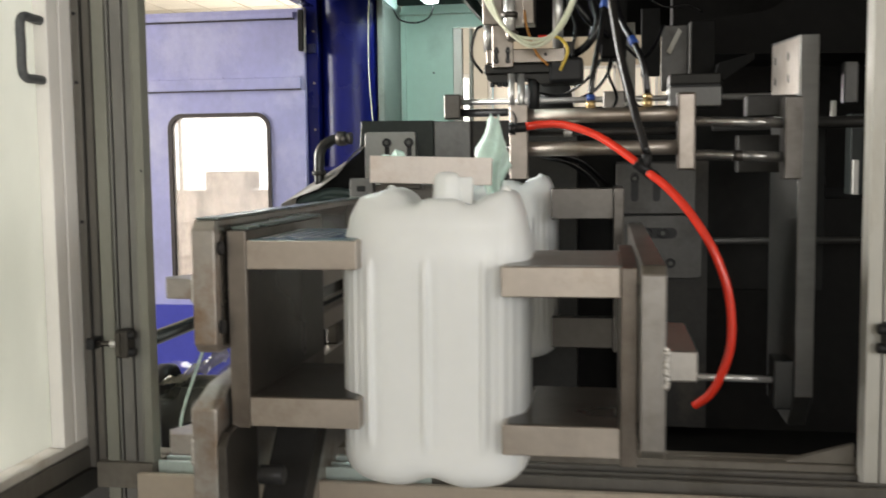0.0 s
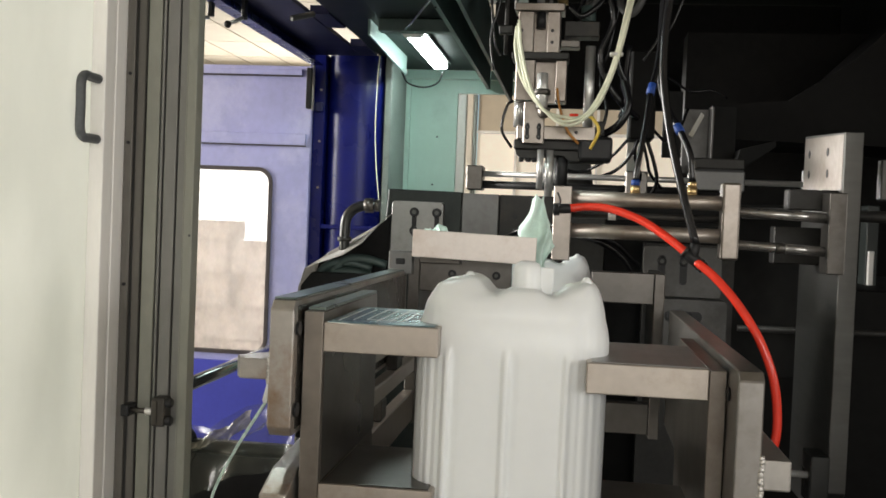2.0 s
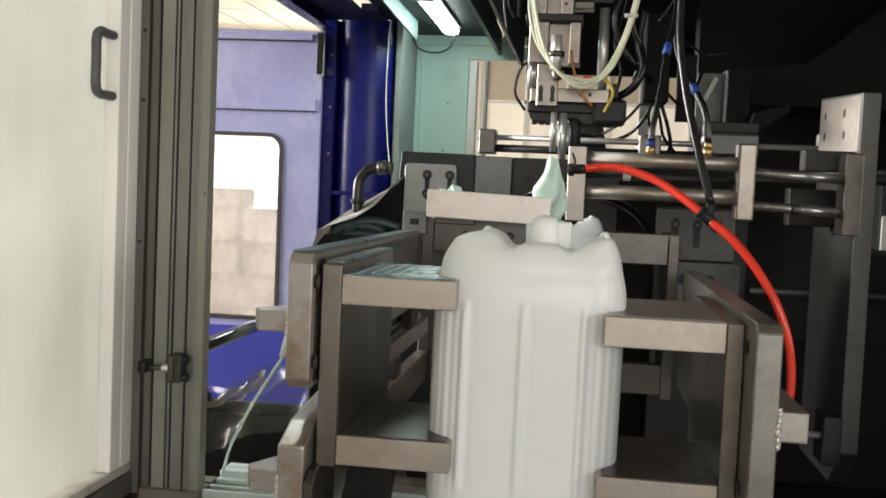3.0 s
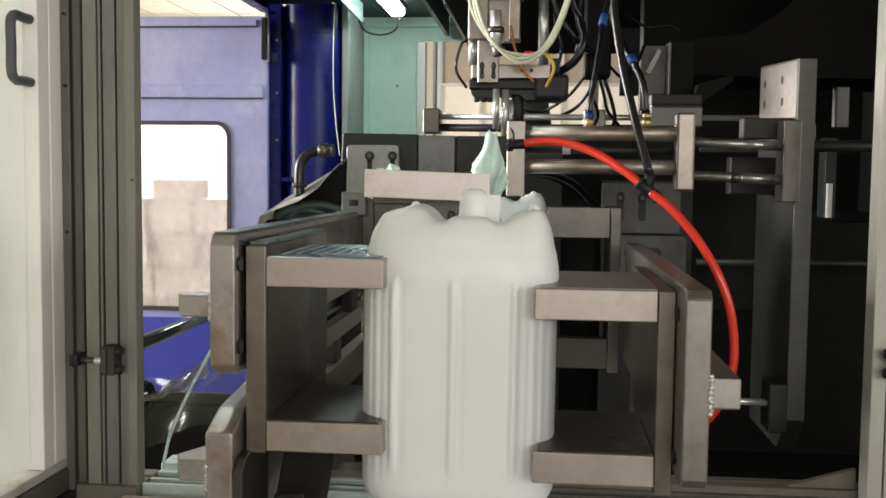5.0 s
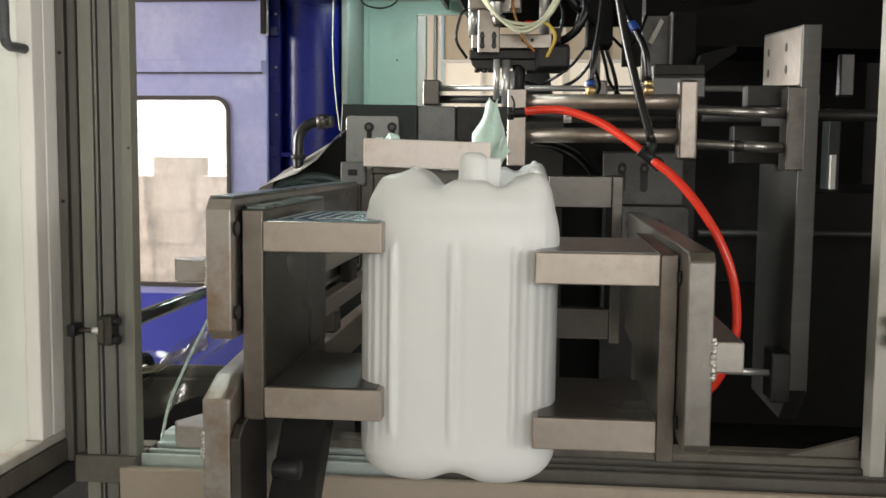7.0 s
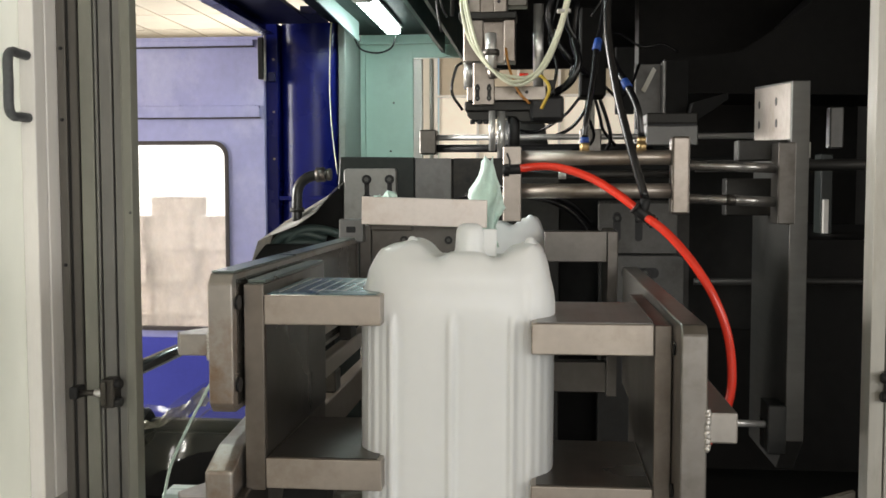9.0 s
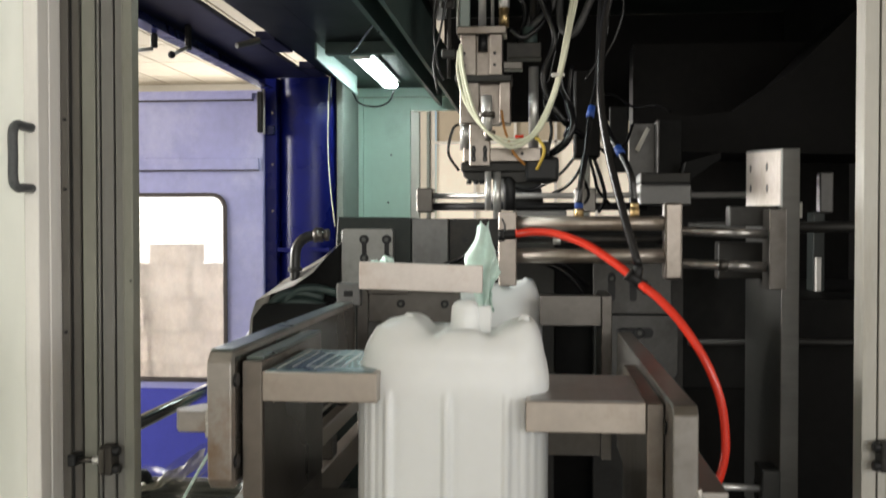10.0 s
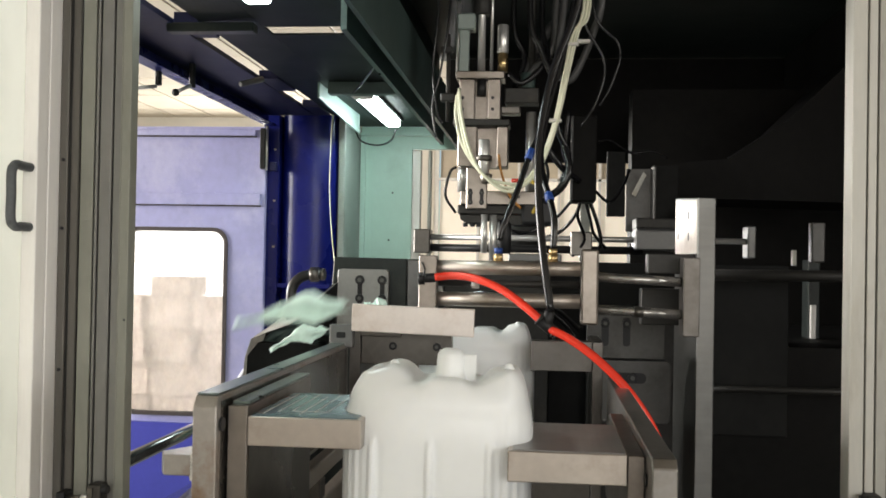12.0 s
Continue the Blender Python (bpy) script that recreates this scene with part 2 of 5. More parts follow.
def vary_by_piece(m, low, high):
    """Each object of this material a little lighter or darker."""
    nt = m.node_tree
    b = nt.nodes["Principled BSDF"]
    src = b.inputs["Base Color"].links[0].from_socket
    info, mr, mul = nt.nodes.new("ShaderNodeObjectInfo"), nt.nodes.new("ShaderNodeMapRange"), nt.nodes.new("ShaderNodeMixRGB")
    mr.inputs["To Min"].default_value, mr.inputs["To Max"].default_value = low, high
    mul.blend_type, mul.inputs["Fac"].default_value = "MULTIPLY", 1.0
    nt.links.new(info.outputs["Random"], mr.inputs["Value"])
    nt.links.new(src, mul.inputs["Color1"])
    nt.links.new(mr.outputs["Result"], mul.inputs["Color2"])
    nt.links.new(mul.outputs["Color"], b.inputs["Base Color"])


vary_by_piece(CARTON, 0.62, 1.2)
TAPE = material("pale_carton_tape", (0.72, 0.64, 0.56), 0.4)
TUBE_GLOW = material("lit_fluorescent_tube", (0.85, 1.0, 0.95), 0.4, emit=34.0, vary=0.02)
SKY_GLOW = material("bright_sky_pane", (1.0, 0.98, 0.95), 0.5, emit=3.2, vary=0.02)
GASKET = material("dark_brown_rubber_gasket", (0.05, 0.04, 0.04), 0.6)
COVER = material("grey_vinyl_cover", (0.34, 0.325, 0.30), 0.42, 0, 0.12, 6, 0.05, 40)
FILM_BAG = material("clear_plastic_film", (0.12, 0.125, 0.10), 0.20, 0, 0.3, 14, 0.8, 26, alpha=0.30, spec=0.6)
FILM_FOLD = material("highlighted_film_fold", (0.40, 0.385, 0.31), 0.2, 0, 0.45, 30, 0.6, 60, alpha=0.7)
PALE_BAG = material("pale_lavender_plastic_bag", (0.66, 0.67, 0.76), 0.5, 0, 0.1, 6)


def glass_material():
    m = bpy.data.materials.new("dirty_window_acrylic")
    m.use_nodes = True
    nt = m.node_tree
    for n in list(nt.nodes):
        nt.nodes.remove(n)
    out = nt.nodes.new("ShaderNodeOutputMaterial")
    tr = nt.nodes.new("ShaderNodeBsdfTransparent")
    df = nt.nodes.new("ShaderNodeBsdfTranslucent")
    df.inputs["Color"].default_value = (0.95, 0.90, 0.86, 1)
    mx = nt.nodes.new("ShaderNodeMixShader")
    no = nt.nodes.new("ShaderNodeTexNoise")
    no.inputs["Scale"].default_value = 5
    no.inputs["Detail"].default_value = 9
    no.inputs["Roughness"].default_value = 0.65
    mr = nt.nodes.new("ShaderNodeMapRange")
    mr.inputs["From Min"].default_value, mr.inputs["From Max"].default_value = 0.3, 0.7
    mr.inputs["To Min"].default_value, mr.inputs["To Max"].default_value = 0.18, 0.62
    nt.links.new(no.outputs["Fac"], mr.inputs["Value"])
    nt.links.new(mr.outputs["Result"], mx.inputs["Fac"])
    nt.links.new(tr.outputs[0], mx.inputs[1])
    nt.links.new(df.outputs[0], mx.inputs[2])
    nt.links.new(mx.outputs[0], out.inputs["Surface"])
    return m




def milky_sheet():
    """Milky acrylic: daylight from behind glows through, with a soft gloss and cloudy smears."""
    m = bpy.data.materials.new("milky_acrylic_sheet")
    m.use_nodes = True
    nt = m.node_tree
    for n in list(nt.nodes):
        nt.nodes.remove(n)
    out, add = nt.nodes.new("ShaderNodeOutputMaterial"), nt.nodes.new("ShaderNodeMixShader")
    df, tl, gl = nt.nodes.new("ShaderNodeBsdfDiffuse"), nt.nodes.new("ShaderNodeBsdfTranslucent"), nt.nodes.new("ShaderNodeBsdfGlossy")
    mx = nt.nodes.new("ShaderNodeMixShader")
    no, ramp = nt.nodes.new("ShaderNodeTexNoise"), nt.nodes.new("ShaderNodeValToRGB")
    no.inputs["Scale"].default_value, no.inputs["Detail"].default_value = 2.4, 7
    ramp.color_ramp.elements[0].color, ramp.color_ramp.elements[1].color = (0.68, 0.695, 0.655, 1), (0.85, 0.86, 0.825, 1)
    ramp.color_ramp.elements[0].position, ramp.color_ramp.elements[1].position = 0.35, 0.65
    nt.links.new(no.outputs["Fac"], ramp.inputs["Fac"])
    for b in (df, tl):
        nt.links.new(ramp.outputs["Color"], b.inputs["Color"])
    gl.inputs["Roughness"].default_value = 0.18
    mx.inputs["Fac"].default_value, add.inputs["Fac"].default_value = 0.6, 0.05
    nt.links.new(df.outputs[0], mx.inputs[1])
    nt.links.new(tl.outputs[0], mx.inputs[2])
    nt.links.new(mx.outputs[0], add.inputs[1])
    nt.links.new(gl.outputs[0], add.inputs[2])
    nt.links.new(add.outputs[0], out.inputs["Surface"])
    return m


ACRYLIC = milky_sheet()
DIRTY_GLASS = glass_material()

# ---- mesh helpers ----
def box(x0, x1, y0, y1, z0, z1, bevel=0.0, seg=1):
    bm = bmesh.new()
    bmesh.ops.create_cube(bm, size=1)
    for v in bm.verts:
        v.co = Vector(((x0 + x1) / 2 + v.co.x * (x1 - x0), (y0 + y1) / 2 + v.co.y * (y1 - y0), (z0 + z1) / 2 + v.co.z * (z1 - z0)))
    if bevel:
        bmesh.ops.bevel(bm, geom=list(bm.edges), offset=bevel, segments=seg, affect="EDGES", profile=0.5)
    return bm


def prism(points, axis, a, b, bevel=0.0, seg=2):
    """A polygon drawn in the plane across the axis, pushed from a to b."""
    bm = bmesh.new()

    def put(p, q, s):
        return {"x": (s, p, q), "y": (p, s, q), "z": (p, q, s)}[axis]
    lo = [bm.verts.new(put(p, q, a)) for p, q in points]
    hi = [bm.verts.new(put(p, q, b)) for p, q in points]
    bm.faces.new(lo)
    bm.faces.new(hi[::-1])
    for i in range(len(points)):
        j = (i + 1) % len(points)
        bm.faces.new((lo[i], hi[i], hi[j], lo[j]))
    bmesh.ops.recalc_face_normals(bm, faces=bm.faces)
    if bevel:
        bmesh.ops.bevel(bm, geom=list(bm.edges), offset=bevel, segments=seg, affect="EDGES", profile=0.5)
    return bm


def rod(p, q, r, r2=None, n=20, chamfer=0.0):
    """A round bar from p to q, its ends chamfered."""
    p, q = Vector(p), Vector(q)
    d = q - p
    length = d.length
    bm = bmesh.new()
    rings = [(0, r), (length, r if r2 is None else r2)]
    if chamfer:
        rb = r if r2 is None else r2
        rings = [(0, r - chamfer), (chamfer, r), (length - chamfer, rb), (length, rb - chamfer)]
    turn = Vector((0, 0, 1)).rotation_difference(d).to_matrix()
    made = []
    for z, rad in rings:
        made.append([bm.verts.new(p + turn @ Vector((rad * math.cos(2 * math.pi * k / n), rad * math.sin(2 * math.pi * k / n), z))) for k in range(n)])
    for a, b in zip(made, made[1:]):
        for k in range(n):
            bm.faces.new((a[k], a[(k + 1) % n], b[(k + 1) % n], b[k])).smooth = True
    bm.faces.new(made[0][::-1])
    bm.faces.new(made[-1])
    return bm


def smooth_line(points, steps=8):
    pts = [Vector(p) for p in points]
    pts = [pts[0] * 2 - pts[1]] + pts + [pts[-1] * 2 - pts[-2]]
    out = []
    for a, b, c, d in zip(pts, pts[1:], pts[2:], pts[3:]):
        for k in range(steps):
            t = k / steps
            out.append(0.5 * ((2 * b) + (c - a) * t + (2 * a - 5 * b + 4 * c - d) * t * t + (3 * b - a - 3 * c + d) * t ** 3))
    out.append(pts[-2])
    return out


def hose(points, r, n=12, steps=8):
    line = smooth_line(points, steps)
    bm = bmesh.new()
    rings = []
    side = None
    for i, p in enumerate(line):
        d = (line[min(i + 1, len(line) - 1)] - line[max(i - 1, 0)]).normalized()
        if side is None:
            side = d.orthogonal().normalized()
        side = (side - d * side.dot(d)).normalized()
        up = d.cross(side)
        rings.append([bm.verts.new(p + r * (math.cos(2 * math.pi * k / n) * side + math.sin(2 * math.pi * k / n) * up)) for k in range(n)])
    for a, b in zip(rings, rings[1:]):
        for k in range(n):
            bm.faces.new((a[k], a[(k + 1) % n], b[(k + 1) % n], b[k])).smooth = True
    bm.faces.new(rings[0][::-1])
    bm.faces.new(rings[-1])
    bmesh.ops.recalc_face_normals(bm, faces=bm.faces)
    return bm


def merge(*bms):
    """Joins pieces of one part."""
    out = bmesh.new()
    for b in bms:
        me = bpy.data.meshes.new("tmp")
        b.to_mesh(me)
        b.free()
        out.from_mesh(me)
        bpy.data.meshes.remove(me)
    return out


def part(name, bm, mat, parent=None, label=""):
    me = bpy.data.meshes.new(name)
    bm.to_mesh(me)
    bm.free()
    me.materials.append(mat)
    ob = new(name, me)
    if parent is not None:
        ob.parent = parent
    if label:
        tagged(ob, label)
    return ob


def thing(name, label, category, group="", kind=""):
    return tagged(new(name), label, category, group, kind)


def structure(name, bm, mat, label, category):
    return tagged(part(name, bm, mat), label, category, kind="structure")


def weld_seam(x, y, z0, z1, r, seed):
    """One ragged rippled weld seam up an edge."""
    rr = random.Random(seed)
    n = 26
    pts = [(x + rr.uniform(-0.0016, 0.0016), y + rr.uniform(-0.001, 0.001), z0 + (z1 - z0) * k / n) for k in range(n + 1)]
    return hose(pts, r, 8, 2)


def bolt(at, axis, r, depth, parent, name="bolt"):
    """A socket-head screw whose head looks along axis (a unit vector) from its seat."""
    a, d = Vector(at), Vector(axis)
    body = rod(a - d * 0.002, a + d * depth, r, n=14, chamfer=r * 0.15)
    ob = part(name, body, BLACK, parent)
    part("socket", rod(a + d * (depth - 0.0005), a + d * (depth + 0.0006), r * 0.5, n=6), GROOVE, ob)
    return ob


# ---- hall ----
structure("floor", box(-9, 9, -8.2, 13.4, -0.1, 0), CONCRETE, "grey worn concrete factory floor", "floor")


def hall():
    # South, west and east walls are unseen; their openings are added for lamps.
    structure("wall_south", merge(box(-9, -1.2, -8.2, -8, 0, 3.7), box(6.0, 9, -8.2, -8, 0, 3.7), box(-1.2, 6.0, -8.2, -8, 0, 1.4), box(-1.2, 6.0, -8.2, -8, 3.55, 3.7)),
              WALLPAINT, "cream painted unseen hall wall with an added window", "wall")
    structure("wall_west", merge(box(-9.2, -9, -8.2, -0.5, 0, 3.7), box(-9.2, -9, 5.7, 13.4, 0, 3.7), box(-9.2, -9, -0.5, 5.7, 0, 1.55), box(-9.2, -9, -0.5, 5.7, 3.55, 3.7)),
              WALLPAINT, "cream painted unseen hall wall with an added window", "wall")
    structure("wall_east", merge(box(9, 9.2, -8.2, -5.1, 0, 3.7), box(9, 9.2, -0.9, 13.4, 0, 3.7), box(9, 9.2, -5.1, -0.9, 0, 1.5), box(9, 9.2, -5.1, -0.9, 3.5, 3.7)), WALLPAINT, "cream painted unseen hall wall with an added window", "wall")
    structure("wall_north", merge(box(-9, -8.6, 13, 13.2, 0, 3.7), box(-8.6, 3.4, 13, 13.2, 0, 0.9), box(-8.6, -1.45, 13, 13.2, 2.75, 3.7), box(-1.45, 3.4, 13, 13.2, 3.62, 3.7), box(3.4, 9, 13, 13.2, 0, 3.7),
                                  box(-1.65, -1.45, 13, 13.2, 0.9, 2.75)), WALLPAINT, "cream painted far wall with large windows", "wall")
    tiles = bmesh.new()
    for i in range(30):
        for k in range(18):
            x, y = -9 + i * 0.6, -8.2 + k * 1.2
            b = bmesh.ops.create_cube(tiles, size=1)
            for v in b["verts"]:
                v.co = Vector((x + 0.3 + v.co.x * 0.57, y + 0.6 + v.co.y * 1.17, 3.71 + v.co.z * 0.02))
    structure("ceiling", tiles, TILE, "cream suspended tile ceiling of the hall", "ceiling")
    structure("ceiling_grid", box(-9.2, 9.2, -8.4, 13.6, 3.715, 3.8), COVER, "dark grid behind the ceiling tiles", "ceiling grid")
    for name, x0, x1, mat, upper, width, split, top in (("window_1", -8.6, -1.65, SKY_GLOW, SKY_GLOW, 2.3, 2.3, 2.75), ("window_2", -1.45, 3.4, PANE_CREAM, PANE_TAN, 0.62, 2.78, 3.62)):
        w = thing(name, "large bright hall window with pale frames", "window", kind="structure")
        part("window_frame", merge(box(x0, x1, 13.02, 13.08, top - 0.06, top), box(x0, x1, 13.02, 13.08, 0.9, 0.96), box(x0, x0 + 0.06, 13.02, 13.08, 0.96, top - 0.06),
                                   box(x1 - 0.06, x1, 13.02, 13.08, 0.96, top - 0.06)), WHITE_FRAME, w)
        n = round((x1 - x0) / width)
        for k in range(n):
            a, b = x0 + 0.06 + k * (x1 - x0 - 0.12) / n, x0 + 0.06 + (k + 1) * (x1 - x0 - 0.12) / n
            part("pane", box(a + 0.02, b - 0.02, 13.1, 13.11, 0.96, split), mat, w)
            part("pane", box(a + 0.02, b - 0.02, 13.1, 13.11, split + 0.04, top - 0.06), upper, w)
            part("mullion", box(b - 0.02, b + 0.02, 13.03, 13.12, 0.96, top - 0.06), WHITE_FRAME, w)
        part("transom", box(x0 + 0.06, x1 - 0.06, 13.03, 13.09, split, split + 0.04), WHITE_FRAME, w)


# Panes glow in place of daylight: brighter cream row below, dimmer tan above.
PANE_CREAM = material("daylight_glow_pane_cream", (0.8, 0.73, 0.62), 0.5, emit=0.34, vary=0.08, scale=1.2)
PANE_TAN = material("daylight_glow_pane_tan", (0.45, 0.385, 0.29), 0.5, emit=0.12, vary=0.1, scale=1.2)
WHITE_FRAME = material("white_window_frame", (0.74, 0.72, 0.68), 0.5)
hall()


# ---- machine enclosure ----
def canopy():
    c = thing("machine_canopy", "dark steel canopy over the machine with open slots", "canopy", kind="structure")
    part("sheet", box(-1.07, -0.86, 0.2, 4.6, 2.42, 2.428), CANOPY, c)
    part("sheet", box(-0.859, -0.50, 0.2, 1.93, 2.42, 2.428), CANOPY, c)
    part("sheet", box(-0.859, -0.50, 2.06, 4.6, 2.42, 2.428), CANOPY, c)
    # Raised sheets added to close the black space on the right.
    part("sheet", box(-0.50, 1.9, 0.2, 4.72, 2.86, 2.88), CANOPY, c)
    part("sheet", box(-0.505, -0.495, 0.2, 4.6, 2.428, 2.86), CANOPY, c)
    part("sheet", box(-0.45, 1.9, 4.65, 4.67, 2.40, 2.858), MACHINE_BLACK, c)
    for a, b in ((0.2, 0.9), (1.82, 2.06), (2.9, 3.24), (3.74, 4.05)):
        part("slot_bridge", box(-1.16, -1.07, a, b, 2.41, 2.45), NAVY, c)
    part("edge_beam", box(-1.43, -1.16, 0.2, 4.03, 2.405, 2.425), NAVY, c)
    part("edge_strip", merge(box(-1.452, -1.431, 0.2, 4.03, 2.345, 2.43), box(-1.4305, -1.385, 0.2, 4.03, 2.345, 2.352)), BLUE, c, "blue painted edge strip")
    part("cross_beam", box(-1.18, -0.86, 1.80, 1.86, 2.376, 2.409, 0.004), PLATEN_DARK, c)
    part("long_beam", merge(box(-0.475, -0.455, 1.47, 4.56, 2.30, 2.44), box(-0.53, -0.475, 1.47, 4.56, 2.432, 2.439)), GREEN_DARK, c)
    part("long_beam", box(-0.33, -0.315, 0.3, 4.56, 2.22, 2.44), GREEN_DARK, c)
    part("cross_beam", box(-0.86, -0.48, 3.02, 3.09, 2.36, 2.419, 0.004), GREEN_DARK, c)
    # clamp with two ball knobs on the beam's edge
    part("clamp_bracket", merge(box(-1.447, -1.425, 2.36, 2.39, 2.285, 2.344, 0.004), box(-1.352, -1.33, 2.5, 2.53, 2.30, 2.404, 0.004)), BLACK, c)
    for a, b in (((-1.44, 2.37, 2.28), (-1.53, 2.32, 2.262)), ((-1.34, 2.51, 2.31), (-1.39, 2.45, 2.268))):
        ob = part("clamp_lever", rod(a, b, 0.008), CHROME, c)
        part("ball_knob", ball(b, 0.016), BLACK, ob)
    part("nozzle", rod((-1.20, 2.74, 2.355), (-1.13, 2.86, 2.40), 0.014, chamfer=0.004), PLATE_GREY, c)
    return c


def ball(at, r, u=14, v=10):
    bm = bmesh.new()
    bmesh.ops.create_uvsphere(bm, u_segments=u, v_segments=v, radius=r)
    for f in bm.faces:
        f.smooth = True
    for vert in bm.verts:
        vert.co += Vector(at)
    return bm


canopy()


def tube_light(y0, y1, name="fluorescent_light"):
    t = thing(name, "lit fluorescent tube light with a clear ribbed cover", "light", "tube lights")
    part("housing", box(-0.775, -0.665, y0, y1, 2.398, 2.419, 0.006, 2), PLATE_GREY, t)
    part("diffuser", box(-0.762, -0.678, y0 + 0.10, y1 - 0.02, 2.362, 2.397, 0.015, 3), TUBE_GLOW, t, "glowing tube cover")
    part("end_cap", box(-0.77, -0.67, y0, y0 + 0.098, 2.362, 2.397, 0.012, 2), WHITE_PAINT, t)
    return t


tube_light(3.12, 4.22)
tube_light(0.62, 1.42)
refl = part("light_reflector", prism([(3.05, 2.345), (4.1, 2.31), (4.1, 2.419), (3.05, 2.419)], "x", -0.915, -0.905), GREEN_LIT)
tagged(refl, "pale green bent sheet beside the tube light", "reflector", kind="structure")


def back_wall():
    w = thing("wall_back", "pale green painted machine wall with a large opening", "wall", kind="structure")
    part("panel", box(-0.985, -0.66, 4.6, 4.64, 0.3, 2.358), GREEN, w)
    part("panel", box(-0.6595, -0.30, 4.6, 4.64, 2.277, 2.358), GREEN, w)
    part("header", box(-0.985, -0.30, 4.6, 4.64, 2.374, 2.42), GREEN, w)
    part("header", box(-0.299, 1.7, 4.6, 4.64, 2.20, 2.42), MACHINE_BLACK, w, "near-black header")
    part("corner_post", box(-1.032, -0.99, 4.12, 4.64, 0.3, 2.42, 0.006), POST_GREEN, w)
    part("folded_edge", merge(box(-0.985, -0.955, 4.575, 4.599, 0.3, 2.355), box(-0.985, -0.32, 4.55, 4.599, 2.3585, 2.3735)), GREEN, w)
    part("opening_post", box(-0.655, -0.60, 4.59, 4.65, 0.3, 2.27, 0.004), ALU_LIGHT, w)
    part("opening_post", box(-0.555, -0.535, 4.59, 4.65, 0.3, 2.27, 0.004), ALU, w)
    part("opening_post", box(0.40, 0.46, 4.59, 4.65, 0.3, 2.27, 0.004), ALU, w)
    part("lower_panel", box(-0.655, 0.9, 4.6, 4.64, 0.3, 1.45), GREEN, w)
    for x, z in ((-0.78, 2.0), (-0.80, 1.7)):
        part("screw", rod((x, 4.601, z), (x, 4.594, z), 0.006, n=8), BLACK, w)


back_wall()


def blue_column():
    c = thing("blue_column", "deep blue glossy rounded sheet column", "column", kind="structure")
    pts = [(-1.395, 4.30)]
    for k in range(13):
        a = math.pi * k / 12
        pts.append((-1.208 - 0.165 * math.cos(a), 4.16 - 0.10 * math.sin(a)))
    pts.append((-1.034, 4.30))
    col = prism(pts, "z", 0.2, 2.42)
    bmesh.ops.delete(col, geom=[f for f in col.faces if abs(f.normal.z) > 0.5], context="FACES_ONLY")
    for f in col.faces:
        f.smooth = True
    part("sheet", col, BLUE, c)
    part("side_angle", box(-1.47, -1.376, 4.075, 4.3, 0.2, 2.42, 0.004), BLUE, c)
    part("seam_strip", box(-1.37, -1.06, 4.06, 4.09, 1.40, 1.425, 0.003), BLUE, c)
    for z in (2.21, 1.91, 1.64):
        part("rivet", rod((-1.40, 4.075, z), (-1.40, 4.066, z), 0.007, n=8), STEEL_FACE, c)
    part("latch_block", box(-1.415, -1.375, 4.0, 4.04, 2.08, 2.13, 0.003), NAVY, c)


blue_column()


def rounded_rect(x0, x1, z0, z1, r, n=6):
    pts = []
    for cx, cz, a0 in ((x1 - r, z1 - r, 0), (x0 + r, z1 - r, 90), (x0 + r, z0 + r, 180), (x1 - r, z0 + r, 270)):
        for k in range(n + 1):
            a = radians(a0 + 90 * k / n)
            pts.append((cx + r * math.cos(a), cz + r * math.sin(a)))
    return pts


def sheet_with_hole(outer, inner, y0, y1):
    """A sheet in the x-z plane, outer a rectangle (x0, x1, z0, z1), inner a closed loop of points from its upper right."""
    bm = bmesh.new()
    x0, x1, z0, z1 = outer
    cx, cz = sum(p[0] for p in inner) / len(inner), sum(p[1] for p in inner) / len(inner)
    out = []
    for px, pz in inner:
        dx, dz = px - cx, pz - cz
        s = min(((x1 - cx) if dx > 0 else (cx - x0)) / max(abs(dx), 1e-6), ((z1 - cz) if dz > 0 else (cz - z0)) / max(abs(dz), 1e-6))
        out.append((cx + dx * s, cz + dz * s))
    n = len(inner)
    corners = [(x1, z1), (x0, z1), (x0, z0), (x1, z0)]
    loops = []
    for y in (y0, y1):
        loops.append(([bm.verts.new((p[0], y, p[1])) for p in inner], [bm.verts.new((p[0], y, p[1])) for p in out], [bm.verts.new((p[0], y, p[1])) for p in corners]))
    for li, (a, b, c) in enumerate(loops):
        for k in range(n):
            j = (k + 1) % n
            face = [a[k], a[j], b[j], b[k]]
            for ci, (qx, qz) in enumerate(corners):
                pk, pj = out[k], out[j]
                on_x = abs(pk[0] - qx) < 1e-5 or abs(pj[0] - qx) < 1e-5
                on_z = abs(pk[1] - qz) < 1e-5 or abs(pj[1] - qz) < 1e-5
                mixed = (abs(pk[0] - qx) < 1e-5) != (abs(pj[0] - qx) < 1e-5) and (abs(pk[1] - qz) < 1e-5) != (abs(pj[1] - qz) < 1e-5)
                if on_x and on_z and mixed:
                    face = [a[k], a[j], b[j], c[ci], b[k]]
            bm.faces.new(face if li == 0 else face[::-1])
    for k in range(n):
        j = (k + 1) % n
        bm.faces.new((loops[0][0][j], loops[0][0][k], loops[1][0][k], loops[1][0][j]))
    bmesh.ops.recalc_face_normals(bm, faces=bm.faces)
    return bm


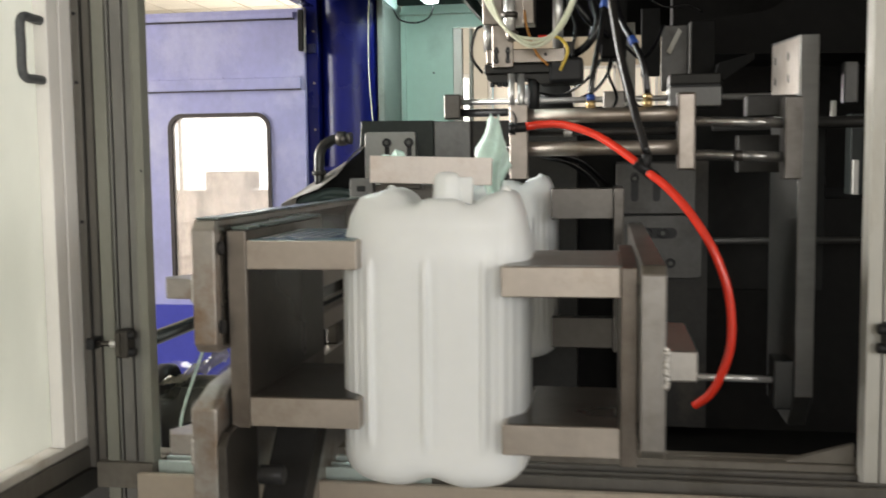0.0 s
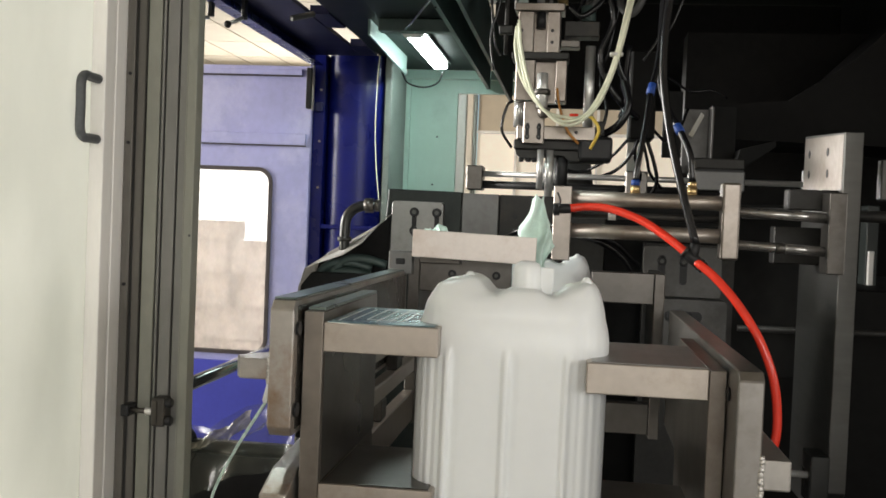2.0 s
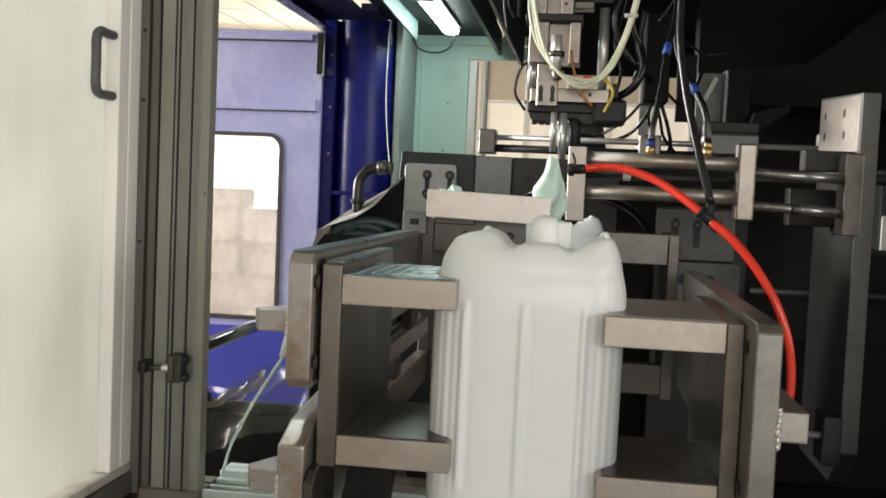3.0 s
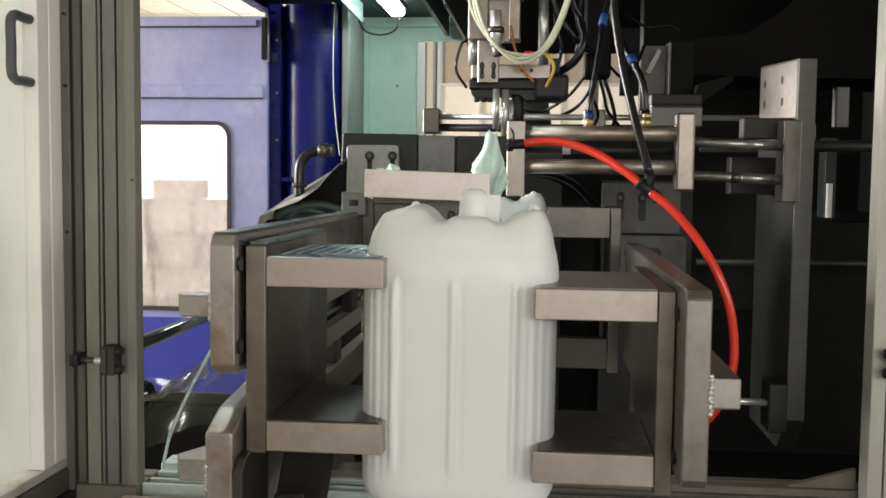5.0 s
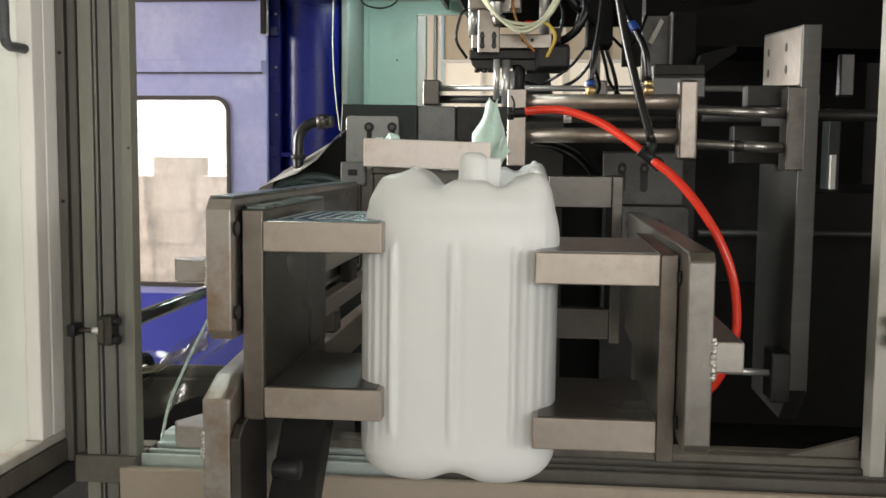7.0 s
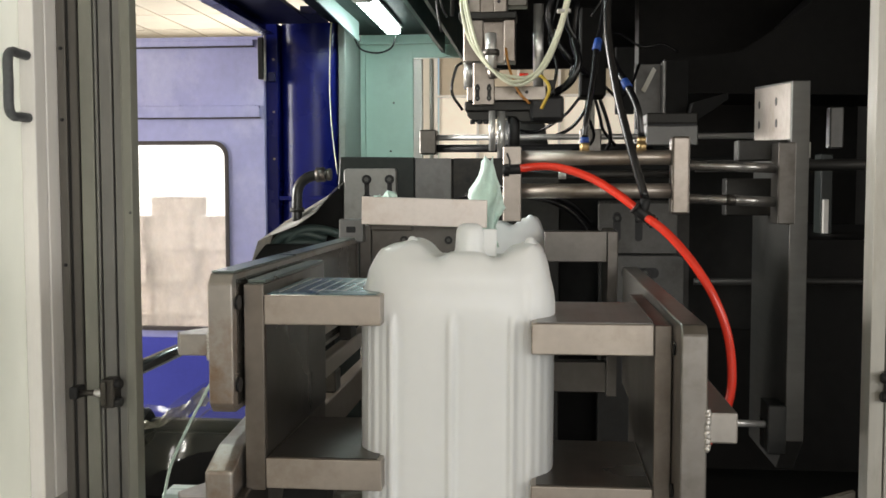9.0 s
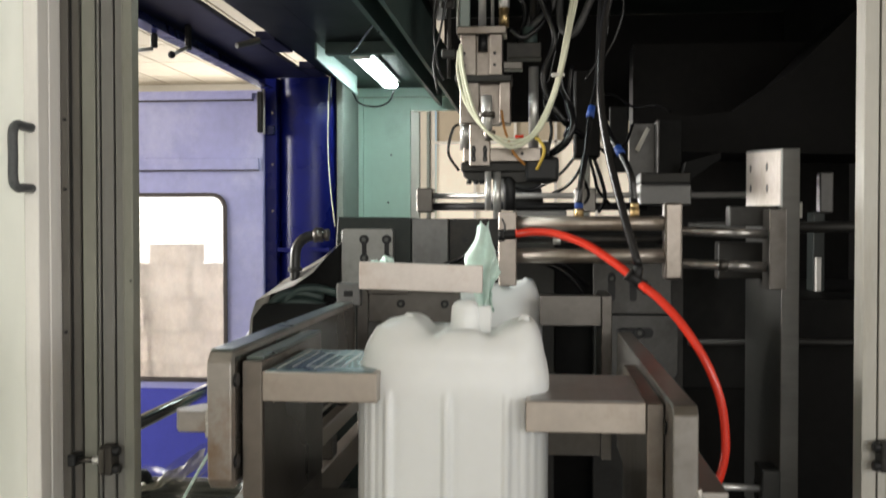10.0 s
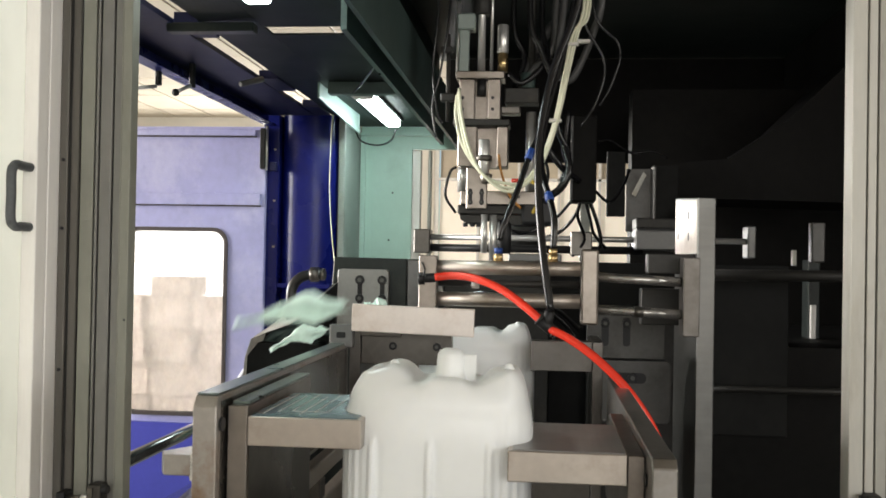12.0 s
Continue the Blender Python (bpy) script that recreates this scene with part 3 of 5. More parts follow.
def blue_door():
    d = thing("door_1", "blue painted steel door, paled for sheen, with a rounded window", "door", kind="structure")
    hole = rounded_rect(-2.30, -1.66, 0.64, 1.745, 0.09)
    part("door_leaf", sheet_with_hole((-2.55, -1.445, 0.50, 2.335), hole, 4.03, 4.07), LAVENDER, d)
    ring = rounded_rect(-2.30, -1.66, 0.64, 1.745, 0.09)
    inner = rounded_rect(-2.278, -1.682, 0.662, 1.723, 0.072)
    bm = bmesh.new()
    va = [[bm.verts.new((p[0], y, p[1])) for p in lp] for lp, y in ((ring, 4.02), (inner, 4.02), (inner, 4.075), (ring, 4.075))]
    n = len(ring)
    for s in range(4):
        for k in range(n):
            j = (k + 1) % n
            bm.faces.new((va[s][k], va[s][j], va[(s + 1) % 4][j], va[(s + 1) % 4][k]))
    bmesh.ops.recalc_face_normals(bm, faces=bm.faces)
    win = part("window", bm, GASKET, d, "dark rubber gasket frame")
    pane = part("pane", prism(inner, "y", 4.045, 4.049), DIRTY_GLASS, win, "dusty clear acrylic pane")
    pane.visible_shadow = False
    rail = part("stiffener", box(-2.5, -1.468, 4.008, 4.029, 1.878, 1.944, 0.003), LAVENDER, d)
    for x in (-2.35, -2.15, -1.95, -1.75, -1.5):
        for z in (1.873, 1.949):
            part("weld_spot", rod((x, 4.03, z), (x, 4.02, z), 0.006, n=8), LAVENDER, rail)
    part("top_fold", box(-2.55, -1.445, 4.005, 4.029, 2.315, 2.335, 0.002), LAVENDER, d)
    part("fold_gap", box(-2.55, -1.50, 4.012, 4.0285, 2.276, 2.283), GASKET, d, "dark gap under the fold")
    part("fold_lip", box(-2.55, -1.50, 4.002, 4.028, 2.2835, 2.3145, 0.002), LAVENDER, d)
    part("fold_gap", box(-2.5, -1.468, 4.014, 4.0285, 1.871, 1.8775), GASKET, d, "dark gap under the stiffener")
    part("hinge", box(-1.468, -1.435, 3.985, 4.028, 2.09, 2.325, 0.004), BLACK, d)
    part("hinge", rod((-1.43, 4.0, 2.08), (-1.43, 4.0, 2.34), 0.008), CHROME, d)
    part("lower_sheet", box(-2.55, -1.445, 4.0, 4.028, 0.0, 0.60, 0.002), BLUE_LOW, d, "saturated blue lower sheet")
    part("lower_sheet", box(-1.44, -0.9, 4.0, 4.03, 0.0, 1.0, 0.002), BLUE_LOW, d, "saturated blue lower sheet")


blue_door()


def carton(x, y, z, w, d, h, turn=0.0):
    c = thing("carton", "brown taped cardboard carton in a stack", "carton", "cartons stacked in the hall")
    part("carton_body", box(-w / 2, w / 2, -d / 2, d / 2, 0, h, 0.006, 2), CARTON, c)
    part("tape", box(-w * 0.5 - 0.001, -w * 0.5 + w * 0.16, -d / 2 - 0.002, -d / 2 - 0.001, h * 0.12, h * 0.2), TAPE, c)
    part("side_gap", box(w / 2 - 0.010, w / 2 - 0.003, -d / 2 - 0.002, -d / 2 - 0.0012, 0.004, h - 0.004), GASKET, c)
    part("flap_gap", box(-w / 2 + 0.004, w / 2 - 0.004, -d / 2 - 0.002, -d / 2 - 0.0012, h - 0.012, h - 0.006), GASKET, c)
    c.matrix_world = pose(x, y, z, 0, 0, turn)
    return c


rng = random.Random(4)
for i in range(6):
    for j in range((4, 4, 5, 4, 3, 2)[i]):
        carton(-4.05 + i * 0.425 + rng.uniform(-0.012, 0.012), 7.4 + rng.uniform(-0.14, 0.06), j * 0.304, 0.395 + rng.uniform(-0.02, 0.015), 0.4, 0.298 if j < 4 else 0.17, rng.uniform(-4, 4))

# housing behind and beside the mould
structure("machine_housing_right", merge(box(1.62, 1.9, 1.35, 4.6, 0.0, 2.858), box(0.6, 1.62, 3.3, 3.5, 0.0, 2.43)), MACHINE_BLACK, "near-black machine housing walls", "housing")
structure("machine_bed", merge(box(-0.5, 1.62, 1.82, 3.2, 0.0, 1.30), box(-1.35, 1.62, 0.8, 1.82, 0.0, 0.52)), MACHINE_BLACK, "near-black machine bed under the mould", "machine bed")


# ---- foreground frame ----
def profile_post(name, x0, x1, y0, y1, mat, slots, label, first=None):
    p = thing(name, label, "post", "aluminium frame posts", kind="structure")
    edges = [x0] + [s for pair in slots for s in pair] + [x1]
    for a, b in zip(edges[::2], edges[1::2]):
        part("face_strip", box(a, b, y0, y1, 0, 3.2, 0.0015), first if first and a == x0 else mat, p)
    for a, b in slots:
        part("slot", box(a + 0.0005, b - 0.0005, y0 + 0.012, y1, 0, 3.2), GROOVE, p)
    return p


post_a = profile_post("frame_post", -0.7955, -0.773, 0.572, 0.612, ALU_OLIVE, ((-0.7953, -0.7948),), "grey aluminium profile door post")
bolt((-0.779, 0.572, 1.42), (0, -1, 0), 0.003, 0.001, post_a)
profile_post("frame_post", -0.893, -0.796, 0.575, 0.62, ALU_POST, ((-0.862, -0.858), (-0.852, -0.847), (-0.819, -0.814)), "grey slotted aluminium profile door post", ALU_OLIVE)
profile_post("frame_post", 0.855, 0.915, 0.640, 0.70, ALU_PALE, ((0.886, 0.8895), (0.908, 0.912)), "pale aluminium profile post of the right opening edge")
profile_post("frame_post", 0.9155, 1.06, 0.655, 0.70, ALU, ((0.94, 0.946), (0.97, 0.976), (1.0, 1.006)), "grey slotted aluminium profile post")


def latch(x, y, z, s=1):
    """A sliding latch; s is the side of its knobs."""
    k = thing("door_latch", "dark metal latch pin with two knobs on the post", "latch")
    def span(a, b):
        return sorted((x + s * a, x + s * b))
    part("pin", rod((x - 0.075 * s, y - 0.03, z), (x - 0.012 * s, y - 0.03, z), 0.006), STEEL_MID, k)
    part("pin_collar", rod((x - 0.030 * s, y - 0.03, z), (x - 0.012 * s, y - 0.03, z), 0.009, chamfer=0.001), CHROME, k)
    part("catch", box(*span(-0.085, -0.065), y - 0.045, y, z - 0.014, z + 0.014, 0.004, 2), BLACK, k)
    body = part("latch_body", box(*span(-0.012, 0.020), y - 0.044, y, z - 0.032, z + 0.034, 0.005, 2), STEEL_DARK, k)
    part("latch_face", box(*span(-0.010, 0.004), y - 0.0475, y - 0.0442, z - 0.026, z + 0.028, 0.001), STEEL_MID, body)
    for dz in (-0.019, 0.022):
        part("knob", rod((x + 0.012 * s, y - 0.03, z + dz), (x + 0.034 * s, y - 0.03, z + dz), 0.0115, chamfer=0.003), BLACK, k)
    return k


latch(-0.829, 0.575, 1.014)
latch(0.903, 0.640, 1.044, -1)


def swing_door():
    d = thing("door_2", "open safety door with pale frame and milky acrylic sheet", "door", kind="structure")
    part("stile", box(-1.0, -0.951, 0.537, 0.60, 0.774, 3.0, 0.002), WHITE_PAINT, d)
    part("stile", box(-1.0, -0.952, 0.487, 0.533, 0.774, 3.0, 0.002), WHITE_PAINT, d)
    part("stile_groove", box(-0.999, -0.956, 0.5332, 0.5368, 0.774, 3.0), GROOVE, d)
    part("hinge_gap", box(-0.99, -0.8935, 0.625, 0.65, 0.70, 3.0), GROOVE, d)
    part("outer_profile", box(-0.950, -0.930, 0.585, 0.622, 0.70, 3.0, 0.002), ALU_DARK, d)
    part("seal", box(-0.929, -0.924, 0.592, 0.622, 0.70, 3.0), STEEL_DARK, d, "dark rubber seal strip")
    part("hinge_strip", box(-0.923, -0.904, 0.588, 0.622, 0.70, 3.0, 0.002), ALU_DARK, d)
    part("acrylic_sheet", box(-0.992, -0.984, -0.62, 0.486, 0.78, 3.0), ACRYLIC, d)
    part("bottom_rail", box(-0.998, -0.952, -0.62, 0.60, 0.752, 0.773, 0.002), ALU_LIGHT, d)
    part("bottom_rail", box(-1.002, -0.935, -0.62, 0.60, 0.645, 0.70, 0.002), STEEL_DARK, d, "dark lower rail")
    part("bottom_rail", box(-1.002, -0.944, -0.62, 0.60, 0.702, 0.751, 0.002), ALU_DARK, d)
    part("handle", hose([(-0.968, 0.50, 1.762), (-0.968, 0.455, 1.762), (-0.967, 0.424, 1.762), (-0.967, 0.408, 1.746), (-0.967, 0.408, 1.695), (-0.967, 0.408, 1.644), (-0.967, 0.424, 1.628), (-0.968, 0.455, 1.628), (-0.968, 0.50, 1.628)], 0.0105, 10, 5), BLACK_PLASTIC, d, "worn grey-black plastic pull handle")
    for z in (1.63, 1.79, 1.30):
        part("rivet", rod((-0.939, 0.586, z), (-0.939, 0.581, z), 0.004, n=10), BLACK, d)
    return d


swing_door()


def sill():
    s = thing("frame_sill", "aluminium profile sill across the machine opening", "sill", kind="structure")
    # One aluminium sill: left stretch coloured as lit green, the rest darker.
    for y0, y1, z in ((0.56, 0.60, 0.722), (0.606, 0.646, 0.720), (0.652, 0.70, 0.722)):
        part("face_strip", box(-0.915, -0.772, y0, y1, 0.66, z, 0.002), ALU_BROWN, s)
        part("face_strip", box(-0.7715, -0.10, y0 + 0.03, y1, 0.66, z, 0.002), GREEN_PROFILE, s, "profile stretch coloured pale green for light")
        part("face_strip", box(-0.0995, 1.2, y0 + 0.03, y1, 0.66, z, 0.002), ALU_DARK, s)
    part("slot", box(-0.915, 1.2, 0.592, 0.695, 0.65, 0.71), GROOVE, s)
    part("upper_profile", merge(box(-0.769, -0.46, 0.70, 0.735, 0.67, 0.738, 0.002), box(-0.769, -0.46, 0.741, 0.775, 0.67, 0.738, 0.002)), GREEN_PROFILE, s, "profile stretch coloured pale green for light")
    part("upper_profile", merge(box(-0.45, 0.9, 0.70, 0.735, 0.67, 0.738, 0.002), box(-0.45, 0.9, 0.741, 0.775, 0.67, 0.738, 0.002)), ALU_BROWN, s)
    part("cover_sheet", box(-0.80, 1.2, 0.535, 0.555, 0.0, 0.705, 0.003), BEIGE, s, "beige painted cover sheet")
    part("corner_gusset", prism([(0.70, 0.739), (0.853, 0.739), (0.853, 0.785)], "y", 0.712, 0.73), ALU_BROWN, s)
    bolt((-0.47, 0.535, 0.655), (0, -1, 0), 0.014, 0.012, s)
    bolt((0.32, 0.535, 0.64), (0, -1, 0), 0.012, 0.012, s)
    return s


sill()
# ---- take-out gripper ----
def can_ring(a, b, n, power=3.2):
    """Points evenly spaced round a rounded rectangle."""
    t = np.linspace(0, 2 * np.pi, 1601)
    c, q = np.cos(t), np.sin(t)
    x, y = a * np.sign(c) * np.abs(c) ** (2 / power), b * np.sign(q) * np.abs(q) ** (2 / power)
    way = np.concatenate([[0], np.cumsum(np.hypot(np.diff(x), np.diff(y)))])
    at = np.linspace(0, way[-1], n, endpoint=False)
    return list(zip(np.interp(at, way, x).tolist(), np.interp(at, way, y).tolist()))


def jerrycan(name, trimmed=False):
    """A milky can, its base at z 0, standing on the origin."""
    A, B, N = 0.168, 0.132, 420
    bm = bmesh.new()

    def foot(x):
        return 0.020 * math.exp(-(x / 0.035) ** 2)

    def crown(x, y):
        across = math.exp(-(abs(y + 0.004) / 0.086) ** 8)
        left = (0.024 + 0.06 * (x + 0.095)) * math.exp(-((x + 0.092) / 0.048) ** 6)
        right = 0.022 * math.exp(-((x - 0.118) / 0.040) ** 6)
        rim = 0.006 * math.exp(-((y + 0.088) / 0.016) ** 2) * math.exp(-(x / 0.11) ** 6)
        peaks = 0.007 * (math.exp(-((x + 0.080) / 0.018) ** 2) + math.exp(-((x - 0.123) / 0.015) ** 2))
        return rim + across * (left + right + peaks) + 0.010 * math.exp(-((x - 0.018) / 0.036) ** 6)

    def rib(x, y, z):
        if y > -0.02 or z < 0.05:
            return 0
        fade = min(1, max(0, (z - 0.088) / 0.016)) * min(1, max(0, (0.410 - z) / 0.016))
        r = 0.0
        for cx in (-0.103, -0.0035, 0.098):
            r += fade * 0.0078 * (math.exp(-((x - cx) / 0.0062) ** 4) - 0.22 * math.exp(-((x - cx - 0.013) / 0.006) ** 2))
        flute = min(1, max(0, (z - 0.07) / 0.03)) * min(1, max(0.3, (0.425 - z) / 0.03)) * min(1, max(0, (0.48 - z) / 0.02))
        for cx in (-0.126, -0.141, -0.153, 0.121, 0.137, 0.150):
            r -= flute * 0.0027 * math.exp(-((x - cx) / 0.0046) ** 2)
        return r
    rings = []
    levels = []
    for k in range(7):
        a = math.pi / 2 * k / 6
        levels.append((1 - 0.062 / A * (1 - math.sin(a)), 0.004 + 0.055 * (1 - math.cos(a))))
    for k in range(1, 25):
        levels.append((1.0, 0.055 + (0.405 - 0.055) * k / 24))
    for k in range(1, 8):
        levels.append((1 - 0.055 * (k / 7) ** 2, 0.405 + 0.058 * k / 7))
    for k in range(1, 13):
        a = math.pi / 2 * k / 12
        levels.append((0.945 - 0.115 * (1 - math.cos(a)) - 0.02 * math.sin(a), 0.463 + 0.034 * math.sin(a)))
    for s, z in levels:
        ring = []
        for x, y in can_ring(A * s, B * (1 - (1 - s) * 1.1), N):
            zz = z + foot(x) * max(0, 1 - z / 0.05)
            d = rib(x, y, z)
            if z > 0.464:
                zz += crown(x, y) * min(1, (z - 0.464) / 0.033)
            fl = 0.009 / (1 + math.exp((z - 0.402) / 0.007)) * min(1, max(0, (z - 0.06) / 0.03)) if x > 0 else 0.0035 * math.exp(-((z - 0.395) / 0.01) ** 2)
            ring.append(bm.verts.new((x * (1 - fl), y - d, zz)))
        rings.append(ring)
    s0 = levels[-1][0]
    for k in range(1, 10):
        s = s0 * (1 - k / 10)
        ring = []
        for x, y in can_ring(A * s, B * (1 - (1 - s) * 1.02), N):
            ring.append(bm.verts.new((x, y, 0.497 + crown(x, y))))
        rings.append(ring)
    for a, b in zip(rings, rings[1:]):
        for k in range(N):
            bm.faces.new((a[k], a[(k + 1) % N], b[(k + 1) % N], b[k])).smooth = True
    bm.faces.new(rings[-1])
    low = [bm.verts.new((v.co.x * 0.5, v.co.y * 0.5, 0.012 + foot(v.co.x * 0.5))) for v in rings[0]]
    for k in range(N):
        bm.faces.new((low[k], low[(k + 1) % N], rings[0][(k + 1) % N], rings[0][k])).smooth = True
    bm.faces.new(low[::-1])
    can = thing(name, "milky white plastic jerrycan gripped by steel fingers", "jerrycan", "jerrycans in the grippers")
    part("can_body", bm, PLASTIC, can)
    if trimmed:
        for x, y in ((-0.095, -0.03), (0.118, -0.03)):
            part("vent_nub", rod((x, y, 0.515), (x, y, 0.530), 0.013, 0.008, chamfer=0.004), PLASTIC, can)
        part("neck", rod((0.02, -0.03, 0.49), (0.02, -0.03, 0.512), 0.029, 0.024, n=28, chamfer=0.003), PLASTIC, can)
        return can
    neck = bmesh.new()
    prof = [(0.029, 0.495), (0.0285, 0.505), (0.0255, 0.515), (0.0245, 0.535), (0.0235, 0.546), (0.0195, 0.553), (0.012, 0.557), (0.001, 0.558)]
    nr = []
    for r, z in prof:
        nr.append([neck.verts.new((0.020 + r * math.cos(2 * math.pi * k / 28), -0.03 + r * math.sin(2 * math.pi * k / 28), z)) for k in range(28)])
    for a, b in zip(nr, nr[1:]):
        for k in range(28):
            neck.faces.new((a[k], a[(k + 1) % 28], b[(k + 1) % 28], b[k])).smooth = True
    part("neck", neck, PLASTIC, can)
    part("flash_tab", box(0.042, 0.066, -0.036, -0.028, 0.50, 0.548, 0.002), PLASTIC, can, "thin untrimmed plastic tab at the neck")
    for x, y in ((-0.080, -0.03), (0.123, -0.03)):
        part("vent_nub", rod((x, y, 0.520), (x, y, 0.534), 0.011, 0.007, chamfer=0.003), PLASTIC, can)
    return can


can1 = jerrycan("jerrycan")
can1.matrix_world = pose(-0.003, 0.152, 0.857, 0, 0.3, 0.0)
can2 = jerrycan("jerrycan", True)
can2.matrix_world = pose(-0.008, 1.27, 0.868)

C0 = 0.164


def finger(parent, side, z0, z1, y, reach, top_mat=None):
    """A horizontal finger plate cut out round the can; side -1 left, 1 right; x of the root."""
    root, tip = reach
    o = -0.003
    pts = [(root, y), (tip, y), (tip, y + 0.044), (o + side * 0.143, y + 0.066), (o + side * 0.156, y + 0.09), (o + side * C0, y + 0.12), (o + side * C0, y + 0.30), (root, y + 0.30)]
    f = part("finger", prism(pts, "z", z0, z1, 0.002, 2), STEEL_FACE, parent)
    return f


def gripper_left():
    g = thing("gripper_arm", "steel gripper arm with two finger plates beside the can", "gripper arm", "take-out gripper arms")
    f = finger(g, -1, 1.2515, 1.301, 0.0, (-0.311, -0.117))
    part("wear_plate", prism([(-0.306, 0.006), (-0.125, 0.006), (-0.125, 0.046), (-0.149, 0.068), (-0.162, 0.092), (-0.170, 0.122), (-0.170, 0.295), (-0.306, 0.295)], "z", 1.3014, 1.3026), STEEL_BLUE, f, "scratched bluish top plate")
    for k in range(6):
        x = -0.293 + k * 0.021
        part("scratch", box(x, x + 0.0022, 0.03 + 0.02 * (k % 3), 0.285 - 0.03 * (k % 2), 1.3027, 1.3030), WORN, f)
    part("scratch", box(-0.25, -0.185, 0.06, 0.0625, 1.3031, 1.3034), WORN, f)
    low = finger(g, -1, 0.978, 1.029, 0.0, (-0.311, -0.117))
    part("wear_plate", prism([(-0.306, 0.006), (-0.125, 0.006), (-0.125, 0.046), (-0.149, 0.068), (-0.162, 0.092), (-0.170, 0.122), (-0.170, 0.295), (-0.306, 0.295)], "z", 1.0294, 1.0306), STEEL_SHADED, low, "top face darkened for shade")
    # Thin dark sheet added for the shade on the inner face.
    part("inner_shade_sheet", box(-0.3113, -0.309, 0.006, 0.455, 1.031, 1.25), STEEL_SHADED, g, "inner face darkened for shade")
    part("side_plate", box(-0.345, -0.3115, 0.0, 0.46, 0.974, 1.318, 0.0015), STEEL, g)
    part("top_rail", box(-0.343, -0.313, 0.02, 0.46, 1.3185, 1.324, 0.001), STEEL_TOP, g)
    arm = [(-0.045, 1.128), (-0.030, 1.112), (1.06, 1.112), (1.06, 1.338), (-0.030, 1.338), (-0.045, 1.322)]
    part("arm_bar", prism(arm, "x", -0.390, -0.350, 0.002, 1), GREYWELD, g)
    part("arm_rail", box(-0.389, -0.351, -0.028, 1.05, 1.3385, 1.342, 0.001), STEEL_TOP, g, "oily dark top face, tinted for reflected light")
    part("side_shade_sheet", box(-0.3499, -0.3496, -0.022, 1.05, 1.122, 1.328), STEEL_SIDE_SHADE, g, "side face darkened for shade")
    # Black filler put in for the dark gap beside the arm.
    part("gap_filler", box(-0.3495, -0.3455, 0.02, 0.44, 1.12, 1.30), BLACK, g)
    for y, z in ((0.03, 1.29), (0.03, 1.155)):
        part("bolt", rod((-0.350, y - 0.05, z), (-0.3455, y - 0.05, z), 0.012, n=12), BLACK, g)
        part("bolt", rod((-0.402, y, z), (-0.390, y, z), 0.013, n=12, chamfer=0.003), BLACK, g)
    gus = part("gusset", prism([(-0.458, 0.0), (-0.445, -0.028), (-0.391, -0.028), (-0.391, 0.11)], "z", 1.203, 1.238, 0.002, 1), GREYWELD, g)
    part("weld_bead", weld_seam(-0.390, -0.040, 1.198, 1.243, 0.0042, 3), WELD, gus)
    return g


def gripper_left_low():
    g = thing("gripper_arm", "lower welded steel arm with cut-out below the gripper", "gripper arm", "take-out gripper arms")
    arm = [(-0.05, 0.62), (1.0, 0.62), (1.0, 0.80), (0.34, 0.87), (0.34, 1.075), (0.02, 1.045), (-0.05, 1.018)]
    part("arm_bar", prism(arm, "x", -0.398, -0.352, 0.004, 2), GREYWELD, g)
    part("lug", prism([(-0.05, 0.62), (0.10, 0.62), (0.10, 0.99), (-0.03, 0.975), (-0.055, 0.955)], "x", -0.351, -0.335, 0.002, 1), STEEL_MID, g)
    part("gusset", prism([(-0.470, 0.02), (-0.455, -0.01), (-0.399, -0.01), (-0.399, 0.16)], "z", 0.925, 0.962, 0.002, 1), GREYWELD, g)
    part("brace", prism([(0.02, 0.72), (0.09, 0.72), (0.30, 0.95), (0.23, 0.96)], "x", -0.333, -0.25, 0.003, 1), STEEL_DARK, g)
    part("bolt", rod((-0.29, -0.02, 0.90), (-0.245, -0.02, 0.90), 0.017, n=14, chamfer=0.003), BLACK, g)
    part("weld_bead", weld_seam(-0.397, -0.046, 0.922, 0.965, 0.0042, 6), WELD, g)
    return g


